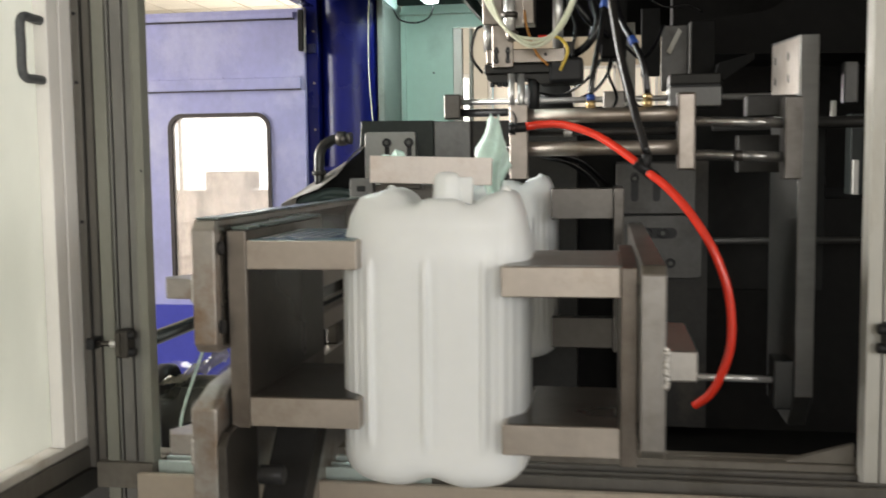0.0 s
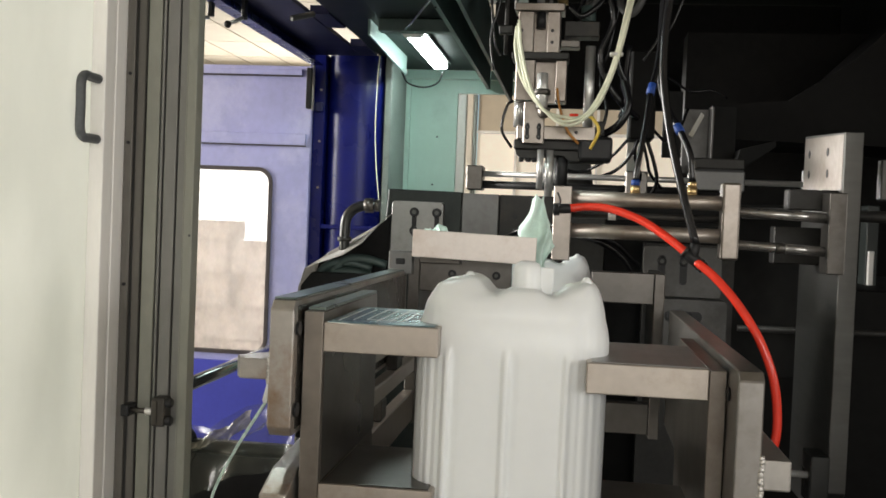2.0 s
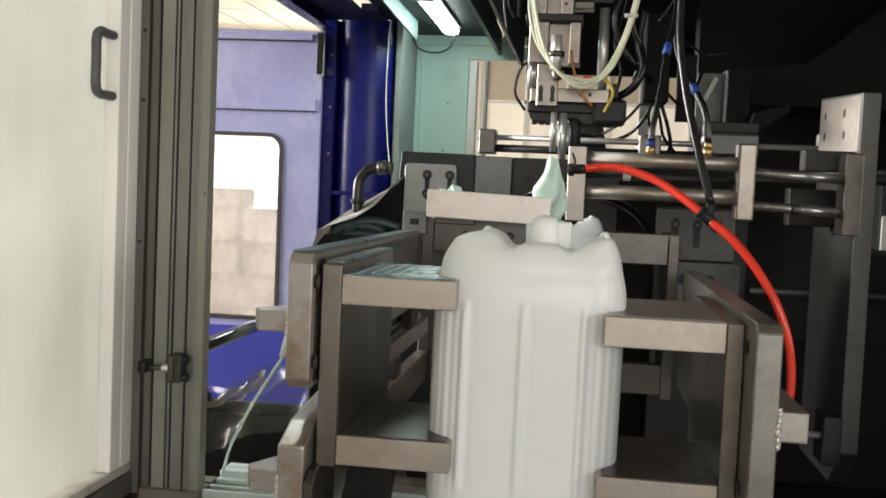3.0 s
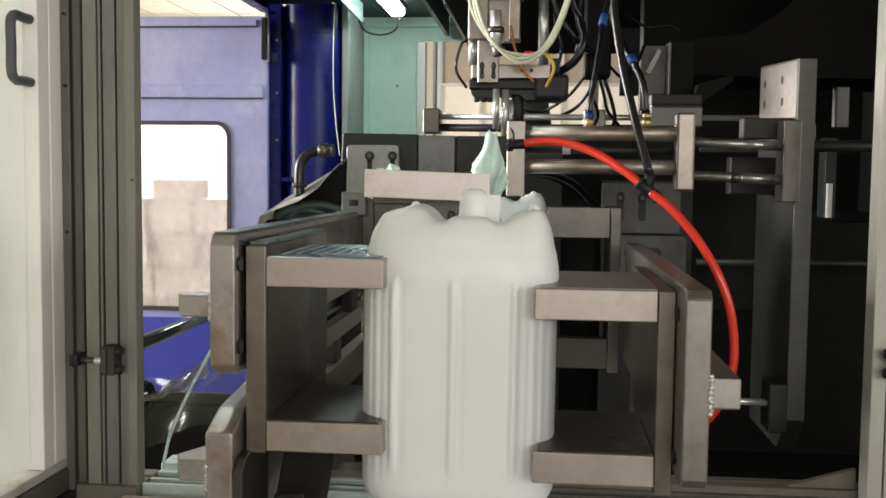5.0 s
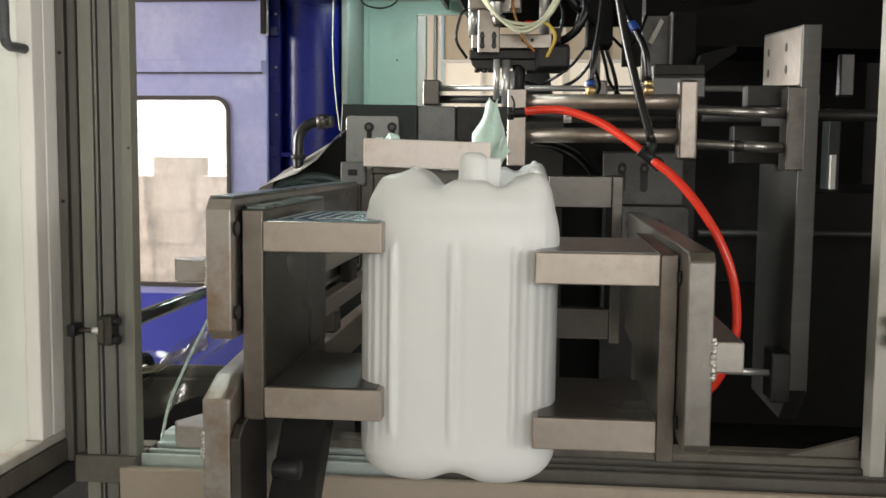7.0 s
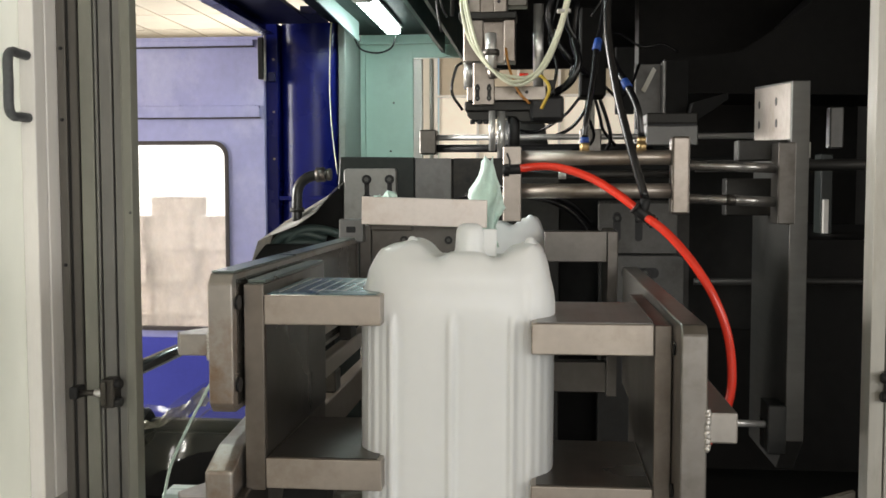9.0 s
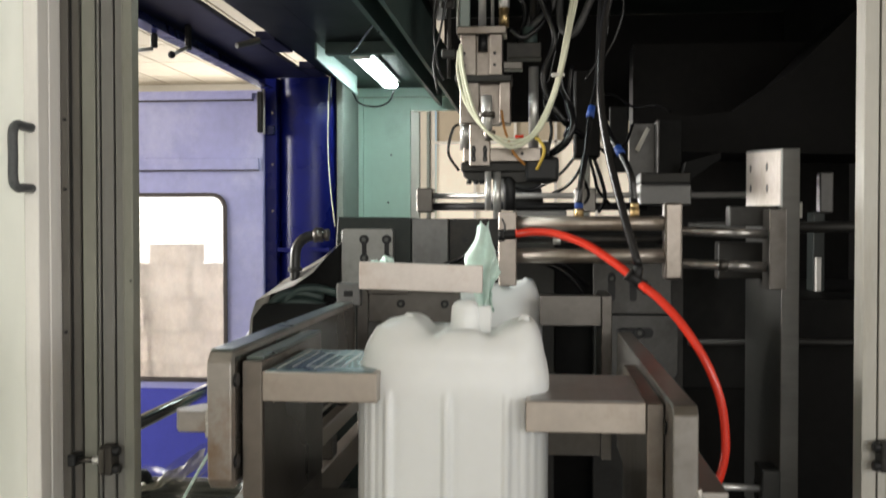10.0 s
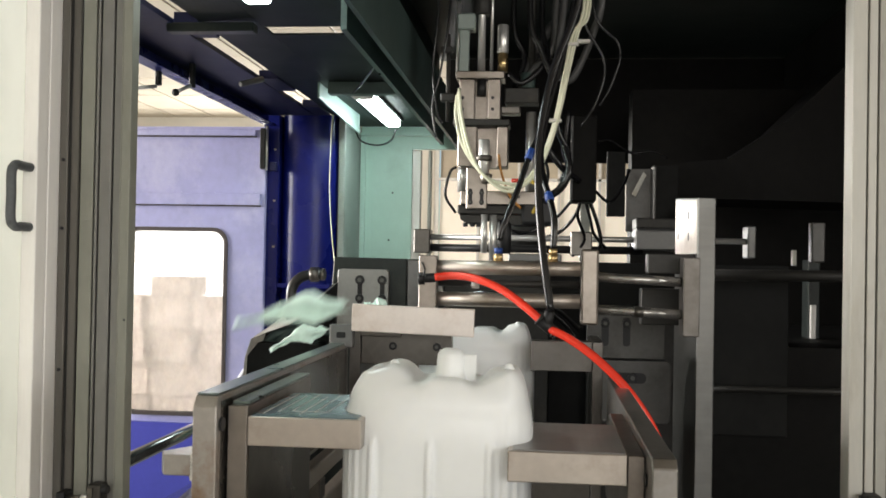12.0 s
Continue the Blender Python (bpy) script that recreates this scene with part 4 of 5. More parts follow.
def gripper_right():
    g = thing("gripper_arm", "steel gripper arm with two finger plates beside the can", "gripper arm", "take-out gripper arms")
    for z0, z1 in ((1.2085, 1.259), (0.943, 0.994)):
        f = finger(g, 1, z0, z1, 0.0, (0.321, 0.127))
        part("wear_plate", prism([(0.318, 0.006), (0.135, 0.006), (0.135, 0.046), (0.143, 0.068), (0.156, 0.092), (0.164, 0.122), (0.164, 0.295), (0.318, 0.295)], "z", z1 + 0.0004, z1 + 0.0014), STEEL_STREAK if z1 > 1.1 else STEEL_SHADED, f, "steel top face toned for how light falls")
    part("side_plate", box(0.3215, 0.3485, 0.0, 0.46, 0.93, 1.258, 0.0015), STEEL, g)
    arm = [(-0.10, 0.985), (-0.088, 0.972), (0.99, 0.972), (0.99, 1.272), (-0.085, 1.272), (-0.10, 1.258)]
    part("arm_bar", prism(arm, "x", 0.350, 0.388, 0.002, 1), STEEL_ARM, g)
    # Black filler stands in for this arm's dark gap too.
    part("gap_filler", box(0.3488, 0.3498, 0.01, 0.44, 0.98, 1.25), BLACK, g)
    for z in (1.225, 1.0):
        part("bolt", rod((0.3465, -0.02, z), (0.3495, -0.02, z), 0.011, n=12), BLACK, g)
    lug = part("lug", box(0.389, 0.436, -0.083, 0.20, 1.092, 1.139, 0.003, 2), GREYWELD, g)
    part("weld_bead", weld_seam(0.3885, -0.097, 1.086, 1.148, 0.0052, 2), WELD, lug)
    return g


gripper_left()
gripper_left_low()
gripper_right()


def rear_frame():
    g = thing("rear_gripper_frame", "steel rear gripper frame joining both arms", "gripper frame")
    part("cross_plate", box(0.15, 0.314, 1.06, 1.10, 1.278, 1.360, 0.002), STEEL_MID, g)
    part("upright", box(0.3145, 0.342, 1.055, 1.30, 0.92, 1.360, 0.002), STEEL_MID, g)
    part("cross_plate", box(0.15, 0.314, 1.06, 1.10, 0.93, 1.012, 0.002), STEEL_MID, g)
    part("cross_plate", box(-0.314, -0.065, 1.06, 1.10, 1.285, 1.372, 0.002), STEEL_MID, g)
    part("cross_plate", box(-0.314, -0.17, 1.06, 1.10, 0.93, 1.012, 0.002), STEEL_MID, g)
    part("upright", box(-0.345, -0.3145, 1.055, 1.30, 0.92, 1.375, 0.002), STEEL_MID, g)
    part("arm_end_block", box(-0.395, -0.33, 1.02, 1.055, 1.33, 1.392, 0.004, 2), PLATE_GREY, g)
    part("slot", box(-0.375, -0.35, 1.018, 1.021, 1.356, 1.372, 0.002), BLACK, g)
    for x in (-0.225, -0.105):
        bolt((x, 1.059, 1.335), (0, -1, 0), 0.011, 0.008, g)
    # slotted angled bars seen between the fingers
    for z0, z1 in ((1.160, 1.196), (1.064, 1.104), (0.93, 1.012)):
        part("slotted_bar", box(-0.3485, -0.318, 0.47, 1.054, z0, z1, 0.003), STEEL_FACE, g)
    part("slot_end", box(-0.3475, -0.319, 0.60, 0.66, 1.0125, 1.0635, 0.004), STEEL_MID, g)
    part("slot_end", box(-0.3475, -0.319, 0.78, 0.86, 1.1045, 1.1595, 0.004), STEEL_DARK, g)
    return g


rear_frame()

# ---- tail deflector bar ----
bar = thing("deflector_bar", "pale rubbed flat steel bar above the can", "steel bar")
part("bar_plate", prism([(-0.320, 1.381), (0.003, 1.372), (0.004, 1.443), (-0.319, 1.453)], "y", 0.945, 0.960, 0.002, 2), WORN, bar)
part("bar_flange", box(-0.315, 0.0, 0.9605, 1.03, 1.436, 1.442, 0.001), WORN, bar)
part("bracket", box(-0.312, -0.20, 1.0301, 1.0585, 1.362, 1.4355, 0.002), STEEL_MID, bar)


# ---- tail-trimming carriage ----
TEE = (0.396, 0.873, 1.403)


def carriage():
    c = thing("trimming_carriage", "steel sliding carriage with twin cylinders and upright plate", "carriage")
    Y = 1.075
    part("pusher_block", box(0.040, 0.088, Y - 0.025, Y + 0.025, 1.385, 1.584, 0.002), STEEL, c)
    for z in (1.553, 1.466):
        part("cylinder", rod((0.0885, Y, z), (0.477, Y, z), 0.0195, n=32), STEEL_FACE, c)
        part("piston_rod", rod((0.5245, Y, z - 0.020), (0.745, Y, z - 0.029), 0.0132, n=28), PISTON, c)
    part("end_plate", box(0.4775, 0.524, Y - 0.03, Y + 0.03, 1.405, 1.607, 0.006, 2), STEEL, c)
    part("end_plate", box(0.745, 0.7885, Y - 0.035, Y + 0.05, 1.380, 1.590, 0.003, 2), STEEL_MID, c)
    post = part("upright_plate", prism([(1.10, 0.80), (1.20, 0.70), (1.56, 0.70), (1.56, 1.78), (1.10, 1.752)], "x", 0.789, 0.836, 0.002, 1), STEEL_SLAB, c, "tall drilled grey steel plate")
    # Paler sheet puts the light on the upper side face into colour.
    part("pale_upper_face", prism([(1.112, 1.602), (1.55, 1.602), (1.55, 1.772), (1.112, 1.747)], "x", 0.7879, 0.7889), STEEL_FACE, post, "upper side face made paler for light")
    for y, z in ((1.27, 1.712), (1.487, 1.72), (1.265, 1.652), (1.485, 1.66)):
        part("screw_hole", rod((0.7878, y, z), (0.7868, y, z), 0.012, n=14), BLACK, post)
    part("bracket", box(0.66, 0.788, 1.13, 1.19, 1.545, 1.60, 0.003), STEEL_DARK, c)
    part("bracket", box(0.66, 0.788, 1.30, 1.36, 1.395, 1.50, 0.003), STEEL_DARK, c)
    part("tie_bar", rod((0.0885, Y + 0.03, 1.51), (0.477, Y + 0.03, 1.51), 0.010), STEEL_DARK, c)
    part("collar", rod((0.620, Y, 1.442), (0.645, Y, 1.441), 0.0145, n=24), STEEL_MID, c)
    part("guide_pin", rod((0.45, 1.03, 0.866), (0.722, 1.03, 0.862), 0.009), CHROME, c)
    part("pin_block", box(0.722, 0.768, 1.0, 1.099, 0.79, 0.918, 0.003), STEEL_COOL, c)
    fit = part("inlet_fitting", rod((0.046, Y - 0.026, 1.522), (0.088, Y - 0.032, 1.524), 0.013, chamfer=0.003), BLACK, c)
    part("nut", rod((0.040, Y - 0.026, 1.520), (0.056, Y - 0.026, 1.521), 0.0165, n=6), BLACK, fit)
    part("zip_tie", hose([(0.055, Y - 0.042, 1.525), (0.058, Y - 0.045, 1.545), (0.05, Y - 0.04, 1.565)], 0.0025, 6, 4), BLACK, c)
    for x, ring in ((0.254, BLUE_TIE), (0.402, BRASS)):
        f = part("port_fitting", rod((x, Y, 1.572), (x, Y, 1.592), 0.013, n=6), BRASS, c)
        part("collar", rod((x, Y, 1.592), (x, Y, 1.607), 0.0115, n=14), ring, f)
    part("flow_valve", rod((0.185, Y - 0.03, 1.508), (0.205, Y - 0.03, 1.508), 0.011, n=12), CHROME, c)
    part("red_hose", hose([(0.086, 1.040, 1.525), (0.130, 1.038, 1.530), (0.189, 1.010, 1.526), (0.262, 0.965, 1.501), (0.323, 0.921, 1.463), (0.379, 0.880, 1.419)], 0.0108), RED, c, "bright red air hose")
    low = part("red_hose", hose([tuple(Vector(p) - Vector(TEE)) for p in [(0.396, 0.873, 1.403), (0.435, 0.849, 1.372), (0.479, 0.823, 1.324), (0.517, 0.803, 1.270), (0.549, 0.787, 1.211), (0.575, 0.781, 1.139), (0.587, 0.781, 1.067), (0.587, 0.781, 0.999), (0.573, 0.796, 0.933), (0.546, 0.821, 0.869), (0.512, 0.856, 0.830)]], 0.0106), RED, c, "bright red air hose")
    low.location = TEE
    tee = part("tee_fitting", rod((0.370, 0.877, 1.425), (0.405, 0.877, 1.397), 0.0145, chamfer=0.003), BLACK, c)
    part("tee_branch", rod((0.388, 0.877, 1.411), (0.394, 0.877, 1.447), 0.0128, chamfer=0.002), BLACK, tee)
    part("ring", rod((0.366, 0.877, 1.428), (0.371, 0.877, 1.424), 0.0158), STEEL_DARK, tee)
    part("ring", rod((0.404, 0.877, 1.398), (0.409, 0.877, 1.394), 0.0158), STEEL_DARK, tee)
    part("tee_branch", rod((0.411, 0.877, 1.392), (0.417, 0.877, 1.387), 0.0152), BLACK, tee)
    return c, low


carriage_ob, red_low = carriage()

# black supply hose that swings with the carriage: its origin at the top
swing = part("supply_hose", hose([(0.02, 0.03, 0.50), (0.01, 0.01, 0.2), (0.0, 0.0, 0.0), (-0.035, -0.02, -0.16), (-0.048, -0.05, -0.34), (-0.030, -0.08, -0.50), (0.005, -0.12, -0.66), (0.042, -0.145, -0.795)], 0.0105), RUBBER, carriage_ob, "black rubber air hose")
swing.location = (0.352, 1.022, 2.24)
PIVOT = (0.33, 1.26, 2.24)
port_hoses = []
for line, r, wrap in ((((0.254, 1.075, 1.605), (0.260, 1.08, 1.661), (0.277, 1.12, 1.761), (0.289, 1.16, 1.856), (0.308, 1.2, 1.95), (0.325, 1.25, 2.15), (0.33, 1.28, 2.40), (0.335, 1.30, 2.75)), 0.0085, 3),
                      (((0.402, 1.075, 1.607), (0.391, 1.08, 1.684), (0.366, 1.12, 1.747), (0.335, 1.16, 1.811), (0.315, 1.2, 1.90), (0.318, 1.25, 2.10), (0.335, 1.28, 2.35), (0.345, 1.30, 2.75)), 0.0095, 2)):
    local = [tuple(Vector(p) - Vector(PIVOT)) for p in line]
    ob = part("supply_hose", hose(local, r, 10, 6), RUBBER, carriage_ob, "black rubber air hose")
    a, b = Vector(local[wrap]), Vector(local[wrap + 1])
    part("tape_wrap", rod(a - (b - a) * 0.12, a + (b - a) * 0.22, r * 1.35, r * 1.2, n=12, chamfer=0.002), BLUE_TIE, ob, "blue tape wrap")
    ob.location = PIVOT
    port_hoses.append(ob)



def scrap(name, seed, length, width, label):
    """A crumpled flat strip of trimmed plastic, hanging down from its origin."""
    r = random.Random(seed)
    bm = bmesh.new()
    rows = []
    for i in range(17):
        t = i / 16
        w = width * (0.30 + 0.95 * max(0.0, math.sin(math.pi * min(1, t * 1.3 + 0.06))) ** 1.2) * (1 - 0.3 * t) * (1 + 0.22 * math.sin(17 * t + seed))
        row = []
        for j in range(9):
            u = j / 8 - 0.5
            row.append((u * w + 0.006 * math.sin(5 * t + seed) + r.uniform(-0.0032, 0.0032), 0.013 * math.cos(7 * u + 6 * t + seed) * (0.6 + 0.4 * math.sin(9 * t)) + r.uniform(-0.005, 0.005), -t * length + 0.008 * math.sin(9 * u + seed) * (1 - t)))
        rows.append(row)
    front = [[bm.verts.new(p) for p in row] for row in rows]
    back = [[bm.verts.new((p[0], p[1] + 0.006 + 0.012 * math.sin(math.pi * j / 8), p[2])) for j, p in enumerate(row)] for row in rows]
    for i in range(16):
        for j in range(8):
            bm.faces.new((front[i][j], front[i][j + 1], front[i + 1][j + 1], front[i + 1][j])).smooth = True
            bm.faces.new((back[i][j], back[i + 1][j], back[i + 1][j + 1], back[i][j + 1])).smooth = True
        for j in (0, 8):
            bm.faces.new((front[i][j], front[i + 1][j], back[i + 1][j], back[i][j]))
    for i in (0, 16):
        for j in range(8):
            bm.faces.new((front[i][j], front[i][j + 1], back[i][j + 1], back[i][j]))
    bmesh.ops.recalc_face_normals(bm, faces=bm.faces)
    return tagged(part(name, bm, FLASHMAT), label, "plastic scrap", "trimmed tails")


tail = scrap("plastic_tail", 3, 0.305, 0.064, "pale green crumpled plastic tail trimmed from the can")
tail_low = scrap("plastic_tail", 8, 0.15, 0.038, "thin pale green plastic strip trimmed from the can")
bit = scrap("plastic_scrap_bit", 5, 0.055, 0.05, "small pale plastic scrap lying on the bar")
bit.matrix_world = pose(-0.24, 1.0, 1.437, 84, 0, 90)


# ---- mould platen and brackets ----
def platen():
    p = thing("platen_beam", "dark steel platen beam behind the grippers", "machine beam")
    part("dark_end", prism([(-0.60, 0.53), (-0.28, 0.53), (-0.28, 1.575), (-0.53, 1.578)], "y", 1.70, 2.1, 0.003, 1), PLATEN_DARK, p, "green-black painted steel end")
    part("mid_block", box(-0.279, -0.155, 1.705, 2.1, 0.53, 1.572, 0.003), PLATE_GREY, p)
    part("mid_block", box(-0.154, 0.20, 1.72, 2.1, 0.53, 1.572, 0.003), STEEL_DARK, p)
    bp = part("bolted_plate", prism(rounded_rect(-0.51, -0.336, 1.33, 1.538, 0.012, 3), "y", 1.665, 1.699, 0.002, 1), PLATE_LIGHT, p, "grey plate with two slotted bolts")
    for x in (-0.433, -0.357):
        part("slot", prism(rounded_rect(x - 0.008, x + 0.008, 1.42, 1.50, 0.0075, 4), "y", 1.6645, 1.664), BLACK, bp)
        bolt((x, 1.665, 1.502), (0, -1, 0), 0.0155, 0.012, bp)
        bolt((x, 1.665, 1.440), (0, -1, 0), 0.0145, 0.010, bp)
    part("rear_block", box(0.201, 1.0, 1.80, 2.05, 1.0, 1.575, 0.003), MACHINE_GREY, p)
    part("screw_hole", rod((-0.10, 1.72, 1.50), (-0.10, 1.718, 1.50), 0.009, n=12), BLACK, p)
    part("screw_hole", rod((-0.02, 1.72, 1.55), (-0.02, 1.718, 1.55), 0.009, n=12), BLACK, p)
    return p


platen()


def right_bracket():
    p = thing("slotted_bracket", "grey slotted bracket plates with black bolts", "bracket")
    a = part("upper_plate", prism(rounded_rect(0.325, 0.578, 1.26, 1.425, 0.008, 3), "y", 1.68, 1.71, 0.002, 1), PLATE_DARK, p)
    b = part("lower_plate", prism(rounded_rect(0.345, 0.60, 1.05, 1.255, 0.018, 4), "y", 1.675, 1.71, 0.002, 1), PLATE_DARK, p)
    for x in (0.385, 0.455):
        part("slot", prism(rounded_rect(x - 0.012, x + 0.012, 1.30, 1.395, 0.011, 4), "y", 1.6795, 1.679), BLACK, a)
        bolt((x, 1.68, 1.375), (0, -1, 0), 0.014, 0.012, a)
    part("slot", prism(rounded_rect(0.40, 0.52, 1.18, 1.215, 0.016, 4), "y", 1.6745, 1.674), BLACK, b)
    for x, z in ((0.425, 1.198), (0.475, 1.198), (0.50, 1.10)):
        bolt((x, 1.675, z), (0, -1, 0), 0.016, 0.012, b)
    part("back_post", box(0.33, 0.62, 1.711, 1.81, 0.55, 1.43), STEEL_DARK, p)
    return p


right_bracket()


# ---- neck-trimming unit above ----
def head_unit():
    h = thing("blow_head_unit", "steel vertical head unit with rods and guide blocks", "machine head")
    y = 1.86
    part("clamp_plate", box(-0.112, 0.155, y - 0.06, y + 0.10, 1.768, 1.815, 0.003), STEEL, h)
    cb = part("clamp_bracket", box(-0.09, -0.018, y - 0.075, y - 0.0605, 1.752, 1.895, 0.003), STEEL, h)
    for x in (-0.075, -0.036):
        part("slot", prism(rounded_rect(x - 0.006, x + 0.006, 1.765, 1.822, 0.0058, 4), "y", y - 0.0752, y - 0.0758), BLACK, cb)
        for z in (1.775, 1.807):
            bolt((x, y - 0.076, z), (0, -1, 0), 0.0085, 0.006, cb)
    for x in (0.06, 0.09):
        part("screw_hole", rod((x, y - 0.06, 1.795), (x, y - 0.062, 1.795), 0.006, n=10), BLACK, h)
    part("under_block", box(-0.122, 0.14, y - 0.04, y + 0.12, 1.735, 1.7675, 0.004), STEEL_DARK, h)
    part("under_block", box(0.10, 0.215, y - 0.05, y + 0.08, 1.70, 1.785, 0.012, 2), BLACK, h)
    part("under_plate", prism([(-0.112, 1.716), (-0.09, 1.704), (-0.04, 1.704), (-0.03, 1.716), (0.05, 1.716), (0.07, 1.698), (0.19, 1.698), (0.205, 1.734), (-0.116, 1.734)], "y", y - 0.03, y + 0.10, 0.002, 1), STEEL_DARK, h)
    for x in (-0.095, -0.07, -0.05):
        bolt((x, y - 0.02, 1.704), (0, 0, -1), 0.009, 0.012, h)
    part("sensor", box(0.155, 0.185, y - 0.06, y + 0.02, 1.786, 1.835, 0.004), STEEL_DARK, h)
    part("red_cap", rod((0.065, y - 0.05, 1.853), (0.095, y - 0.05, 1.853), 0.007, n=10), RED, h)
    part("main_rod", rod((0.003, y - 0.025, 1.57), (0.003, y - 0.025, 1.734), 0.0140, n=28), CHROME, h)
    part("thin_rod", rod((-0.028, y - 0.04, 1.60), (-0.028, y - 0.04, 1.735), 0.011), CHROME, h)
    part("black_sleeve", rod((0.045, y, 1.60), (0.045, y, 1.734), 0.021, chamfer=0.003), BLACK, h)
    for x in (-0.112, 0.128):
        part("guide_column", rod((x, y + 0.02, 1.8155), (x, y + 0.02, 2.10 if x > 0 else 1.93), 0.0175, n=24), CHROME, h)
    nose = part("nose_cylinder", rod((-0.030, y - 0.085, 1.872), (-0.030, y - 0.085, 1.99), 0.019, n=24, chamfer=0.003), CHROME, h)
    part("collar", rod((-0.030, y - 0.085, 1.915), (-0.030, y - 0.085, 1.935), 0.029, n=24, chamfer=0.003), STEEL_MID, nose)
    part("nose_tip", rod((-0.022, y - 0.09, 1.838), (-0.022, y - 0.09, 1.871), 0.015, 0.023, n=24, chamfer=0.003), STEEL, nose)
    part("lower_guide", merge(box(-0.125, -0.058, y - 0.05, y + 0.05, 1.90, 2.04, 0.003), box(0.012, 0.05, y - 0.05, y + 0.05, 1.90, 2.04, 0.003),
                              box(-0.0575, 0.0115, y, y + 0.05, 1.90, 2.04)), STEEL, h)
    part("flange", box(-0.14, 0.055, y - 0.065, y + 0.06, 2.041, 2.064, 0.003), STEEL_DARK, h)
    up = part("upper_guide", merge(box(-0.122, -0.068, y - 0.05, y + 0.05, 2.0645, 2.205, 0.003), box(-0.022, 0.022, y - 0.05, y + 0.05, 2.0645, 2.205, 0.003),
                                   box(-0.0675, -0.0225, y - 0.01, y + 0.05, 2.0645, 2.205)), STEEL, h)
    for x in (-0.11, -0.005):
        for z in (2.10, 2.14):
            part("screw_hole", rod((x, y - 0.05, z), (x, y - 0.052, z), 0.006, n=10), BLACK, up)
    part("top_cap", box(-0.135, 0.035, y - 0.055, y + 0.055, 2.206, 2.233, 0.003), STEEL, h)
    part("piston", rod((-0.046, y - 0.03, 2.15), (-0.046, y - 0.03, 2.205), 0.016), BLACK, h)
    part("ram_rod", rod((-0.050, y, 2.234), (-0.050, y, 2.75), 0.0135, n=24), CHROME, h)
    part("ram_rod", rod((-0.015, y + 0.02, 2.234), (-0.015, y + 0.02, 2.75), 0.006), CHROME, h)
    part("side_arm", box(0.0355, 0.155, y - 0.03, y + 0.05, 2.125, 2.178, 0.003), STEEL_DARK, h)
    part("side_arm", box(0.0225, 0.09, y - 0.02, y + 0.05, 2.09, 2.115, 0.003), STEEL_MID, h)
    part("guide_column", rod((0.128, y + 0.02, 2.179), (0.128, y + 0.02, 2.86), 0.013, n=20), STEEL_DARK, h)
    part("cap_nut", rod((0.115, y, 2.179), (0.115, y, 2.235), 0.026, n=20, chamfer=0.004), GREEN_DARK, h)
    br = part("brass_fitting", rod((0.026, y - 0.02, 2.234), (0.026, y - 0.02, 2.30), 0.018, n=6), BRASS, h)
    part("ferrule", rod((0.026, y - 0.02, 2.30), (0.026, y - 0.02, 2.40), 0.020, n=20, chamfer=0.003), CHROME, br)
    part("side_column", merge(box(-0.128, -0.094, y - 0.01, y + 0.03, 2.234, 2.43, 0.003), box(-0.135, -0.072, y - 0.03, y + 0.04, 2.385, 2.44, 0.004)), POST_GREEN, h)
    part("ram_sleeve", rod((-0.050, y, 2.44), (-0.050, y, 2.52), 0.034, n=24, chamfer=0.004), STEEL_DARK, h)
    part("side_rod", rod((-0.137, y + 0.05, 2.234), (-0.137, y + 0.05, 2.50), 0.008), CHROME, h)
    part("side_rod", rod((-0.165, y - 0.02, 2.06), (-0.165, y - 0.02, 2.37), 0.007), STEEL_DARK, h)
    part("clamp", box(-0.19, -0.14, y - 0.035, y - 0.005, 2.13, 2.16, 0.004), STEEL_DARK, h)
    part("clamp", box(-0.19, -0.15, y - 0.035, y - 0.005, 2.30, 2.325, 0.004), STEEL_DARK, h)
    return h


head_unit()


def cross_slide():
    s = thing("cross_slide", "horizontal guide rods with end blocks behind the cylinders", "linear guide")
    y = 2.2
    e = part("end_block", box(-0.318, -0.255, y - 0.05, y + 0.05, 1.60, 1.692, 0.004), STEEL_MID, s)
    part("screw", rod((-0.325, y, 1.655), (-0.318, y, 1.655), 0.010, n=10), BLACK, e)
    part("guide_rod", rod((-0.2545, y - 0.02, 1.663), (0.95, y - 0.02, 1.663), 0.011), CHROME, s)
    part("guide_rod", rod((-0.2545, y - 0.02, 1.622), (0.55, y - 0.02, 1.622), 0.015), BLACK, s)
    part("carrier", box(0.28, 0.36, y - 0.06, y + 0.05, 1.60, 1.69, 0.004), STEEL_MID, s)
    part("valve_block", box(0.515, 0.70, y - 0.12, y + 0.05, 1.625, 1.697, 0.004), PLATE_GREY, s)
    part("valve_gasket", box(0.52, 0.695, y - 0.117, y + 0.05, 1.6975, 1.703), BLACK, s)
    part("valve_top", box(0.517, 0.698, y - 0.12, y + 0.05, 1.7035, 1.742, 0.004), STEEL_DARK, s)
    part("end_block", box(0.93, 0.96, y - 0.06, y + 0.04, 1.60, 1.72, 0.004), PLATE_GREY, s)
    part("rear_block", box(0.06, 0.24, 1.75, 1.95, 1.573, 1.60, 0.004), PLATE_GREY, s)
    part("round_cover", rod((0.06, 2.4, 1.62), (0.06, 2.4, 1.74), 0.11, 0.09, n=28), PLATE_GREY, s)
    return s


cross_slide()

slide_rail = thing("slide_rail", "dark steel slide rods behind the carriage plate", "slide rail")
part("guide_rod", rod((0.62, 1.60, 1.540), (1.62, 1.60, 1.548), 0.018), STEEL_DARK, slide_rail)
